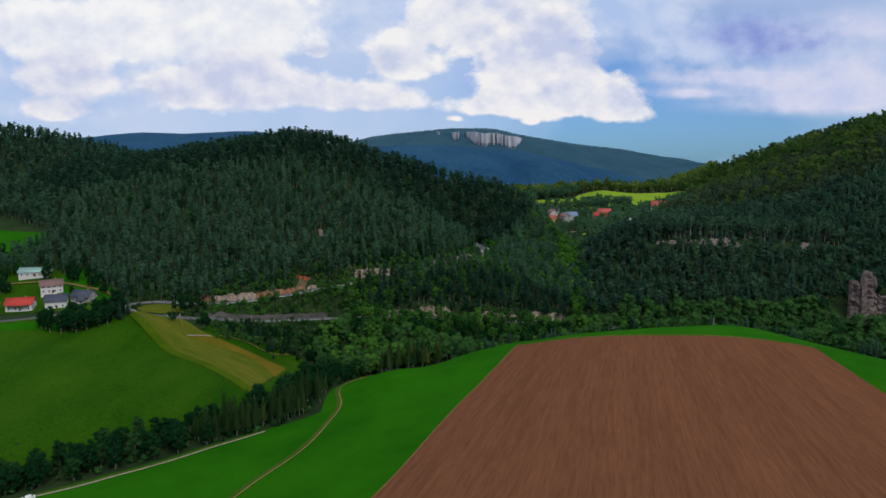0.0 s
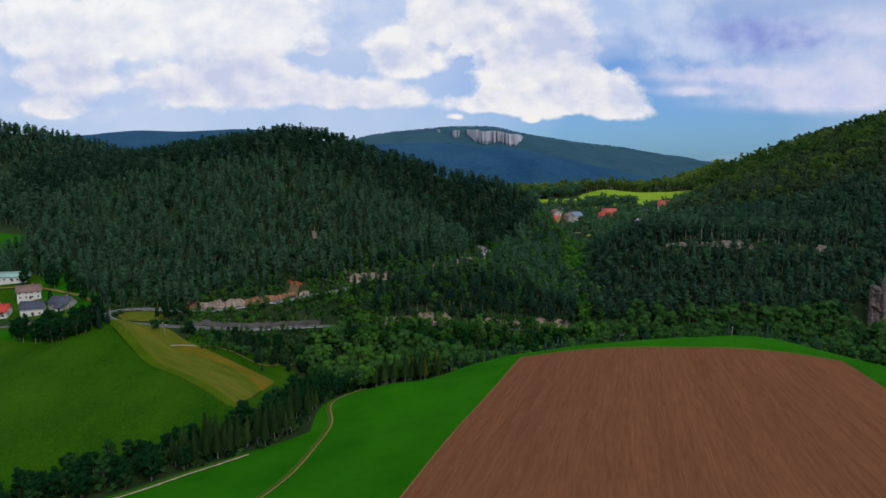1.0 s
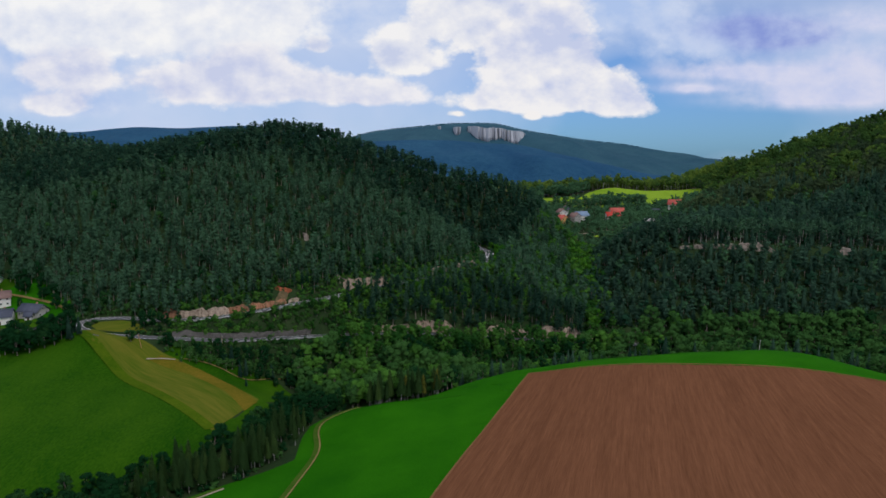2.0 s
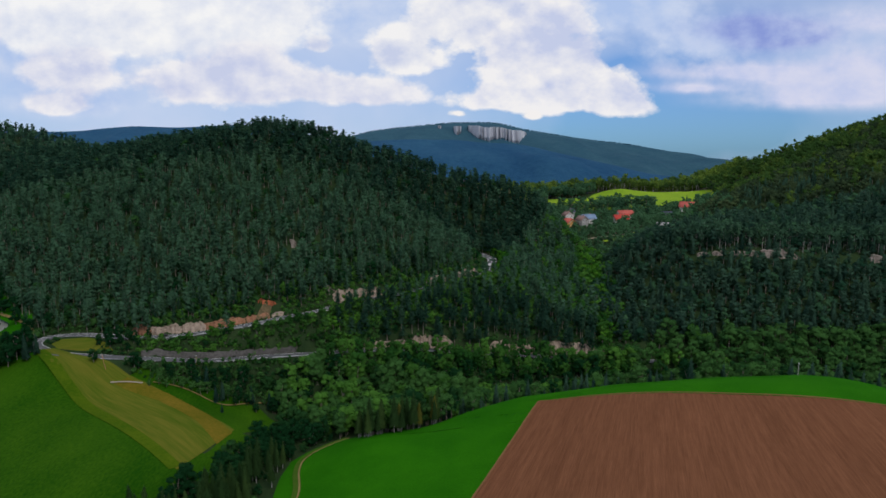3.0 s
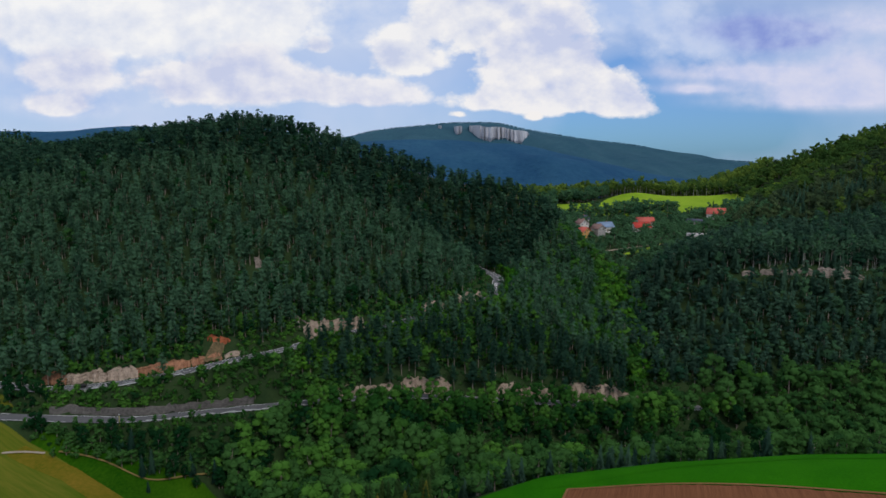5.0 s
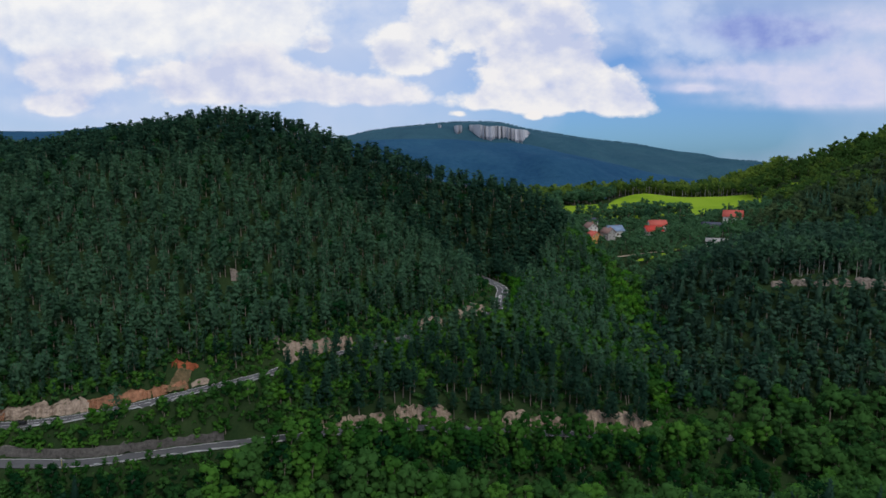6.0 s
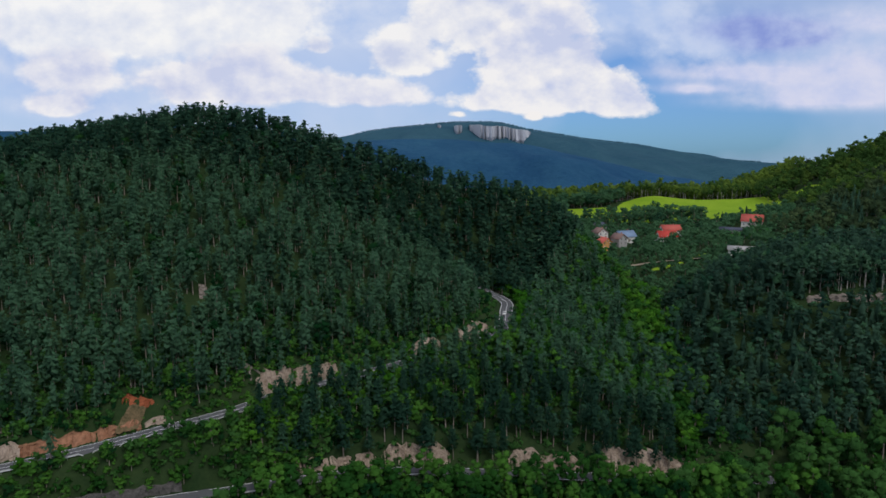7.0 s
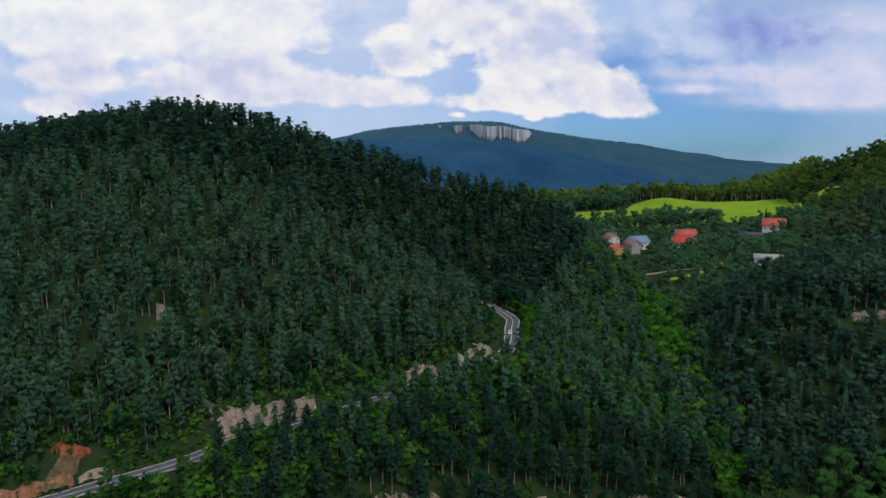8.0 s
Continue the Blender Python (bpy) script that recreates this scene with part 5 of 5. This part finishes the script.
planted("bank_tree", near_leafy, LEAF, BARK, "bushy green tree on the bank below the road", "tree", "trees on the road bank", np.concatenate([cleared(scatter(BANK, 4.6, 36, 0.9)), np.array([(-162, 409), (-157, 410), (-153, 408.5), (-148, 409.5), (-144, 411.5), (-151, 410.5), (-168, 410.5), (-212, 428), (-206, 433), (-164, 411.5), (-159, 412), (-154, 411.5)], float)]), 36, 0.42, 0.78)
HEDGE = [(-232, 380), (-190, 396), (-194, 406), (-214, 402), (-224, 394), (-238, 390)]
planted("garden_tree", near_leafy, LEAF, BARK, "dark green garden tree in the hamlet", "tree", "garden trees in the hamlet", np.concatenate([minus(scatter([(-345, 425), (-290, 425), (-262, 445), (-240, 440), (-214, 424), (-196, 420), (-200, 440), (-236, 470), (-330, 500)], 11.0, 39, 0.8), *[[(x - 9, y - 12), (x + 9, y - 12), (x + 9, y + 6), (x - 9, y + 6)] for x, y in ((-284, 461), (-262, 441), (-247, 420), (-234, 429))]), np.array([(-246, 436), (-252, 452), (-270, 446), (-262, 462), (-246, 456), (-238, 448), (-298, 462), (-310, 440), (-304, 470), (-318, 482), (-300, 484), (-204, 428), (-196, 436), (-214, 446), (-300, 424), (-288, 436)], float)]), 37, 0.55, 1.0)
planted("garden_tree", near_leafy, LEAF, BARK, "tall dark green garden tree beside the hamlet road", "tree", "garden trees in the hamlet", cleared(scatter(HEDGE, 4.8, 37)), 73, 0.8, 1.2)
planted("hedge_tree", near_leafy, LEAF, BARK, "tall dark green tree in a clump above the pasture", "tree", "garden trees in the hamlet", np.array([(-214, 388), (-209, 391), (-204, 388), (-205, 393), (-200, 390), (-210, 385), (-219, 386), (-224, 383), (-215, 383), (-230, 382), (-221, 390), (-199, 395), (-236, 384)], float), 76, 0.85, 1.15)
planted("hedge_spruce", near_spruce, SPRUCE, BARK, "dark pointed spruce in a clump above the pasture", "tree", "spruces", np.array([(-194, 394), (-195, 399), (-191, 397.5), (-201, 398), (-206, 397)], float), 77, 0.75, 0.95)
planted("spruce_tree", near_spruce, SPRUCE, BARK, "dark narrow spruce beside the road", "tree", "spruces", np.array([(-112, 399), (-104, 397), (-92, 404), (-208, 398), (-202, 396), (-198, 401), (-80, 410), (-74, 416), (-84, 406), (-106, 394), (236, 800), (250, 806), (262, 812)], float), 38, 0.55, 0.9)

planted("round_bush", near_leafy[:1], COOL_LEAF, BARK, "round dark green bush on the olive bank", "bush", "", np.array([(-115.5, 397.5)]), 91, 0.5, 0.52)
planted("young_spruce", near_spruce[:1], SPRUCE, BARK, "small dark pointed spruce beside the field path", "tree", "", np.array([(-101.0, 387.0)]), 92, 0.34, 0.36)

# ---- rocks ----


def value_noise(rng, rows, cols, kv, ku):
    """Smooth random values on a grid, from kv by ku knots."""
    g = rng.rand(kv + 1, ku + 1)
    a, b = np.linspace(0, kv - 1e-6, rows), np.linspace(0, ku - 1e-6, cols)
    i, j = a.astype(int), b.astype(int)
    u, w = (a - i)[:, None], (b - j)[None]
    u, w = u * u * (3 - 2 * u), w * w * (3 - 2 * w)
    return (g[i][:, j] * (1 - w) + g[i][:, j + 1] * w) * (1 - u) + (g[i + 1][:, j] * (1 - w) + g[i + 1][:, j + 1] * w) * u


def rock_face(name, base, high, lean, mat, label, seed, step=0.55, out=0.6, taper=0.4):
    """A craggy cut: a strip along a base line that rises and leans back into the slope, with thickness behind it."""
    rng = np.random.RandomState(seed)
    p = np.array(base, float)
    s = np.concatenate([[0], np.cumsum(np.hypot(*np.diff(p, axis=0).T))])
    nu, nv = max(6, int(s[-1] / step)), max(5, int(high / step) + 2)
    t = np.linspace(0, s[-1], nu)
    x, y = np.interp(t, s, p[:, 0]), np.interp(t, s, p[:, 1])
    way = np.stack([np.gradient(x), np.gradient(y)], -1)
    way /= np.linalg.norm(way, axis=1)[:, None]
    back = np.stack([-way[:, 1], way[:, 0]], -1)
    v = np.linspace(0, 1, nv)[:, None]
    ends = np.clip(np.minimum(t, s[-1] - t) / (taper * high * 2) + 0.55, 0.55, 1) ** 0.7
    top = high * (0.54 + 0.32 * value_noise(rng, 1, nu, 1, max(2, int(s[-1] / 5)))[0] + 0.16 * value_noise(rng, 1, nu, 1, max(2, int(s[-1] / 1.5)))[0] + 0.08 * rng.rand(nu)) * ends
    rise = v * top[None]
    crag = out * 2.0 * (value_noise(rng, nv, nu, max(2, int(high / 3)), max(2, int(s[-1] / 3.0))) - 0.5)
    fissure = np.abs(value_noise(rng, 1, nu, 1, max(3, int(s[-1] / 1.1))) - 0.5)
    crag = crag - out * 1.6 * np.clip(0.22 - fissure, 0, 1) / 0.22 * (-1) + out * 0.75 * (rng.rand(nv, nu) - 0.5)
    off = rise * lean + crag * np.minimum(1, 4 * v * (1.15 - v))
    gx, gy = x[None] + back[None, :, 0] * off, y[None] + back[None, :, 1] * off
    gz = ground(x, y)[None] - 0.6 + rise
    # close the block behind with a lid that runs into the slope
    gx = np.concatenate([gx, gx[-1:] + back[None, :, 0] * 3.5, gx[:1] + back[None, :, 0] * 6])
    gy = np.concatenate([gy, gy[-1:] + back[None, :, 1] * 3.5, gy[:1] + back[None, :, 1] * 6])
    gz = np.concatenate([gz, gz[-1:] + 0.4, gz[:1] - 1.0])
    return tagged(grid_mesh(name, gx, gy, gz, mat, smooth=False), label, "rock face")


for k, (x0, x1, hh, lean, mat, label) in enumerate((
        (-159, -145, 5.5, 0.6, RUST, "rusty limestone at the end of the road cut"),
        (-148, -131, 5.2, 0.55, ROCK, "pale grey limestone road cut with rough ledges"),
        (-132, -119, 5.4, 0.6, ROCK, "pale broken limestone face beside the road"),
        (-121, -110, 4.2, 0.8, RUST, "rust-red crumbling rock beside the road"),
        (-113, -96, 4.2, 0.8, RUST, "orange-red crumbling rock beside the road"),
        (-99, -89, 3.8, 0.8, RUST, "tan broken rock below a red earth scar"),
        (-91, -81, 2.6, 0.8, ROCK, "small pale rock heap beside the road"),
        (-58, -33, 7.6, 0.7, ROCK, "high pale grey cliff curving along the road"),
        (-6, 6, 6.0, 0.6, ROCK, "grey rock outcrop beside the road"),
        (14, 29, 5.6, 0.9, ROCK, "pale rock cut at the road bend"))):
    rock_face("cliff", beside(up_line, x0, x1, 4.3), hh, lean * 0.75, mat, label, 1 + k)
patch("rubble_slope", [(-99.5, 438.8), (-98.5, 442), (-97, 446)], [(-93.5, 441.5), (-92.5, 445), (-92, 448.5)], TAN_EARTH, 0.3, "tan rubble slope below a red scar", "slope", step=0.9, rough=0.9)
rock_face("rock_scar", [(-99, 445), (-94, 446.5), (-89, 449)], 5.6, 0.46, RED_EARTH, "bright red bare earth scar on the slope", 15, out=0.6)
rock_face("cliff", [(-73, 464), (-67, 466.5), (-60, 470.5)], 9.0, 0.5, GREY_ROCK, "grey weathered cliff above the road", 16)
for k, (x0, x1, hh) in enumerate(((-44, -30, 4.6), (-31, -18, 5.2), (-17, 8, 8.4), (28, 42, 6.0), (41, 55, 5.0), (64, 92, 8.6), (90, 101, 5.0))):
    rock_face("roadside_cliff", beside(low_line, x0, x1, 4.2), hh, 0.55, ROCK, "pale limestone cut half hidden by trees", 20 + k)
for k, (x0, x1, y0, y1, hh) in enumerate(((178, 186, 555, 553.5, 2.4), (188, 197, 553, 551.5, 3.0), (199, 208, 551, 550, 2.2), (209, 219, 550, 549, 3.4), (221, 231, 549, 548.5, 4.4), (230, 239, 548.5, 548, 5.0), (241, 247, 548, 548, 2.6), (296, 306, 548, 548, 4.0))):
    rock_face("ledge_rock", [(x0, y0), ((x0 + x1) / 2, (y0 + y1) / 2 - 0.6), (x1, y1)], hh * 1.6, 0.4, GREY_ROCK, "broken grey rock band on the wooded slope", 40 + k)
rock_face("crag", [(297, 481), (305, 477), (313, 477), (320, 480)], 56, 0.12, DARK_ROCK, "tall grey crag rising out of the forest", 60, step=1.6, out=1.5)
rock_face("crag", [(318, 480), (326, 476), (334, 478)], 42, 0.16, DARK_ROCK, "dark weathered crag among trees", 65, step=1.6, out=1.4)
rock_face("hill_outcrop", [(-92.5, 499), (-91, 499.6), (-89.5, 500.5)], 8, 0.5, GREY_ROCK, "small grey boulder among hillside pines", 61, out=0.8)

# retaining wall of rough stones on the uphill side of the lower road
wall_line = np.array(beside(low_line, -146, -74, 4.2))
wz = ground(wall_line[:, 0], wall_line[:, 1])
tw = np.gradient(wall_line, axis=0)
tw /= np.linalg.norm(tw, axis=1)[:, None]
nw = np.stack([-tw[:, 1], tw[:, 0]], -1)
prof = [(0.0, -0.6), (0.08, 0.3), (0.18, 1.2), (0.30, 2.1), (0.40, 2.8), (1.0, 2.9), (1.1, -0.6)]
tagged(grid_mesh("retaining_wall", np.stack([wall_line[:, 0] + nw[:, 0] * o for o, h in prof]), np.stack([wall_line[:, 1] + nw[:, 1] * o for o, h in prof]), np.stack([wz + h for o, h in prof]), WALL_STONE, smooth=False), "long rough grey stone retaining wall above the road", "wall", kind="structure")

# ---- guard rails ----


def guard_rail(line, label):
    root = new("guard_rail")
    p = np.array(line, float)
    z = ground(p[:, 0], p[:, 1])
    rows = [(0.0, 0.45), (0.06, 0.55), (0.0, 0.65), (0.06, 0.78), (-0.04, 0.78), (-0.04, 0.45), (0.0, 0.45)]
    t = np.gradient(p, axis=0)
    t /= np.linalg.norm(t, axis=1)[:, None]
    n = np.stack([-t[:, 1], t[:, 0]], -1)
    beam = grid_mesh("rail", np.stack([p[:, 0] + n[:, 0] * o for o, h in rows]), np.stack([p[:, 1] + n[:, 1] * o for o, h in rows]), np.stack([z + h + 0.25 for o, h in rows]), STEEL, smooth=False)
    beam.parent = root
    post_v, post_f = stem(0, 0.07, 0.07, 4, at=(0, 0, -0.2), to=(0, 0, 1.0))
    first = None
    for i in range(0, len(p), 4):
        if first is None:
            first = part("post", post_v, post_f, STEEL, root)
            ob = first
        else:
            ob = first.copy()
            scene.collection.objects.link(ob)
        ob.location = (p[i, 0], p[i, 1], z[i])
    return tagged(root, label, "guard rail")


guard_rail(beside(up_line, -140, -62, -3.7), "galvanised steel guard rail along the outer road edge")
guard_rail(beside(up_line, -60, 22, -3.7), "galvanised steel guard rail along the wooded road edge")
guard_rail(beside(low_line, -112, 30, -3.5), "galvanised steel guard rail beside the lower road")

# ---- houses ----


def box(x0, x1, y0, y1, z0, z1):
    v = np.array([(x, y, z) for z in (z0, z1) for y in (y0, y1) for x in (x0, x1)], float)
    f = np.array([(0, 2, 3, 1), (4, 5, 7, 6), (0, 1, 5, 4), (1, 3, 7, 5), (3, 2, 6, 7), (2, 0, 4, 6)])
    return v, f


def house(name, x, y, turn, wide, deep, eaves, ridge, wall, roof, label, storeys=1, chimney=True, balcony=False, lift=0.0):
    """A gabled house; its ridge runs along its width."""
    root = new(name)
    w, d = wide / 2, deep / 2
    z0 = -2.5
    v = [(-w, -d, z0), (w, -d, z0), (w, d, z0), (-w, d, z0), (-w, -d, eaves), (w, -d, eaves), (w, d, eaves), (-w, d, eaves), (-w, 0, ridge), (w, 0, ridge)]
    me = bpy.data.meshes.new("wall")
    me.from_pydata(v, [], [(0, 1, 5, 4), (2, 3, 7, 6), (1, 2, 6, 9, 5), (3, 0, 4, 8, 7), (4, 5, 9, 8), (6, 7, 8, 9)])
    me.materials.append(wall)
    body = new("wall", me)
    body.parent = root
    over, thick = 0.7, 0.28
    k = (ridge - eaves) / d
    for side in (-1, 1):
        a = [(-w - over, side * (d + over), eaves - over * k + 0.05), (w + over, side * (d + over), eaves - over * k + 0.05), (w + over, 0, ridge + 0.05), (-w - over, 0, ridge + 0.05)]
        b = [(p, q, r + thick) for p, q, r in a]
        part("roof", a + b, [(0, 1, 2, 3), (4, 5, 6, 7), (0, 1, 5, 4), (1, 2, 6, 5), (2, 3, 7, 6), (3, 0, 4, 7)], roof, root)
    if chimney:
        cv, cf = box(w * 0.3, w * 0.3 + 0.8, 0.4, 1.1, eaves, ridge + 1.1)
        part("chimney", cv, cf, BRICK, root)

    def window(px, py, pz, along_x, ww=1.1, hh=1.3):
        fv, ff = (box(-ww / 2, ww / 2, -0.06, 0.06, -hh / 2, hh / 2) if along_x else box(-0.06, 0.06, -ww / 2, ww / 2, -hh / 2, hh / 2))
        gv, gf = (box(-ww / 2 + 0.12, ww / 2 - 0.12, -0.09, 0.09, -hh / 2 + 0.12, hh / 2 - 0.12) if along_x else box(-0.09, 0.09, -ww / 2 + 0.12, ww / 2 - 0.12, -hh / 2 + 0.12, hh / 2 - 0.12))
        fr = part("window", fv, ff, TRIM, root)
        part("pane", gv, gf, PANE, fr)
        fr.location = (px, py, pz)
    for s in range(storeys):
        z = 1.5 + s * 2.8
        n = max(2, int(wide / 3.2))
        for i in range(n):
            window(-w + wide * (i + 0.5) / n, -d, z, True)
        for side in (-1, 1):
            for i in range(2):
                window(side * w, -d + deep * (i + 0.5) / 2, z, False)
    for side in (-1, 1):
        window(side * w, 0, eaves + (ridge - eaves) * 0.35, False, 1.0, 1.1)
    dv, df = box(-0.55, 0.55, -d - 0.08, -d + 0.05, 0, 2.1)
    door = part("door", dv, df, TIMBER, root)
    door.location = (wide * 0.04, 0, 0)
    if balcony:
        bv, bf = box(-w * 0.8, w * 0.8, -d - 1.3, -d, 2.6, 3.6)
        part("balcony", bv, bf, TIMBER, root)
    root.matrix_basis = pose(x, y, float(ground(x, y)) + lift, 0, 0, turn)
    return tagged(root, label, "house", "houses")


house("house", -268, 417, 14, 15, 9, 4.2, 7.6, PLASTER, RED_TILE, "white house with bright red tiled roof beside the lane", 1, True, True)
house("house", -287, 412, 10, 12, 9, 3.6, 6.6, PLASTER, RED_TILE, "white house with red roof at the hamlet's end", 1)
house("house", -262, 441, 32, 13, 10, 5.0, 8.2, PLASTER, BROWN_TILE, "white two-storey house with brown tiled roof", 2)
house("house", -284, 461, 12, 19, 9, 3.4, 5.8, PLASTER, COPPER, "long white house with pale green metal roof", 1, False)
house("house", -247, 420, 22, 12, 10, 4.6, 8.0, PLASTER, SLATE, "grey-white house with dark slate roof", 1)
house("house", -234, 429, -12, 13, 9, 3.2, 6.6, STONE_WALL, SLATE, "low house with dark slate roof among trees", 1)
house("shed", -233, 423.5, 0, 4, 3, 2.6, 4.6, PLASTER, SLATE, "small white-gabled shed with dark roof", 1, False)
house("village_house", 119, 722, -70, 11, 9, 4.6, 8.0, OCHRE, PINK_TILE, "orange house with red roof above the gorge", 2)
house("village_house", 121, 741, -75, 10, 8, 5.0, 8.2, PLASTER, BROWN_TILE, "white gabled house with grey-brown roof", 2)
house("village_house", 145, 760, 20, 14, 9, 4.4, 8.2, PLASTER, BLUE_ROOF, "white house with blue-grey metal roof", 1)
house("village_house", 134, 736, -60, 9, 8, 4.8, 8.0, STONE_WALL, BROWN_TILE, "grey house with brown roof in the village", 2)
house("village_house", 135, 806, 35, 10, 8, 4.8, 7.8, PLASTER, SLATE, "white village house with dark roof", 2)
house("village_house", 182, 774, 8, 15, 9, 4.6, 8.6, PLASTER, RED_TILE, "large house with bright red roof", 2)
house("village_house", 190, 790, 4, 15, 10, 6.4, 10.0, PLASTER, PINK_TILE, "two-storey white house with faded red roof", 2)
house("village_house", 187, 650, -24, 14, 7, 3.6, 5.2, PLASTER, STONE_WALL, "low white building with grey flat-pitched roof", 1, False)
house("farmhouse", 248, 770, -28, 15, 10, 4.2, 8.8, PLASTER, PINK_TILE, "white farmhouse with faded red roof under the meadow", 1)
house("barn", 226, 758, -30, 16, 6, 2.8, 4.2, STONE_WALL, SLATE, "low grey barn beside a farmhouse", 1, False)

# ---- cars, poles and small things ----


def car(x, y, turn, paint, label):
    root = new("car")
    pro = [(-2.15, 0.35), (-2.15, 0.85), (-1.3, 0.98), (-0.7, 1.42), (0.9, 1.44), (1.6, 0.95), (2.15, 0.85), (2.15, 0.35)]
    n = len(pro)
    v = [(a, s * (0.86 if b < 1.1 else 0.70), b) for s in (-1, 1) for a, b in pro]
    me = bpy.data.meshes.new("body")
    me.from_pydata(v, [], [tuple(range(n)), tuple(range(2 * n - 1, n - 1, -1))] + [(i, (i + 1) % n, n + (i + 1) % n, n + i) for i in range(n)])
    me.materials.append(paint)
    body = new("body", me)
    body.parent = root
    for nm, bx in (("windscreen", (-1.22, -0.78, -0.66, 0.66, 1.02, 1.34)), ("rear_window", (1.0, 1.5, -0.66, 0.66, 1.02, 1.32))):
        part(nm, *box(*bx), PANE, root)
    for sx in (-1.35, 1.35):
        for sy in (-0.8, 0.8):
            wv, wf = stem(0, 0.32, 0.32, 10, at=(sx, sy - 0.1, 0.32), to=(sx, sy + 0.1, 0.32))
            part("wheel", wv, wf, RUBBER, root)
    root.matrix_basis = pose(x, y, float(ground(x, y)) + 0.3, 0, 0, turn)
    return tagged(root, label, "car", "cars")


car(33.6, 560, 82, WHITE_PAINT, "small white car on the country road")
car(-139, 416.6, 22, BLACK_PAINT, "black car on the road below the rock cut")
car(-141, 214.5, 35, WHITE_PAINT, "white car parked on the gravel lane")


def pole(name, x, y, high, r, mat, lean, label, category):
    root = new(name)
    pv, pf = stem(0, r, r * 0.7, 8, at=(0, 0, -0.5), to=(lean, 0, high))
    part("shaft", pv, pf, mat, root)
    hv, hf = box(lean - 0.25, lean + 0.25, -0.15, 0.15, high - 0.1, high + 0.15)
    part("cap", hv, hf, STEEL, root)
    root.matrix_basis = pose(x, y, float(ground(x, y)))
    return tagged(root, label, category)


pole("wooden_pole", -156.5, 393, 7.5, 0.16, POLE_WOOD, -1.4, "leaning reddish wooden pole beside the field", "pole")
pole("road_sign", -118, 403.5, 4.5, 0.1, SIGN_YELLOW, 0.0, "slim yellow pole beside the lower road", "pole")
pole("birch_snag", 151, 365, 5.5, 0.2, BIRCH_BARK, 0.2, "pale bare tree stem on the hill's brow", "tree stem")
ribbon("gravel_edge", smooth_line([(-152, 387.5, 0), (-145, 389, 0), (-138, 389.5, 0)]), 1.0, GRAVEL, 0.5, "pale gravel strip at the field's upper edge", "track")
ribbon("bank_path", smooth_line([(-134, 391, 0), (-118, 392, 0), (-104, 394, 0), (-92, 404, 0), (-82, 412, 0)]), 0.9, DIRT, 0.4, "pale worn path across the grassy bank", "track")
ribbon("village_lane", smooth_line([(128, 686, 0), (145, 690, 0), (160, 684, 0), (172, 668, 0)]), 3.0, GRAVEL, 0.5, "pale village lane", "track")
ribbon("hamlet_lane", smooth_line([(-300, 448, 0), (-268, 452, 0), (-240, 445, 0), (-222, 436, 0), (-208, 424, 0)]), 2.2, DIRT, 0.45, "pale lane behind the hamlet's houses", "road")
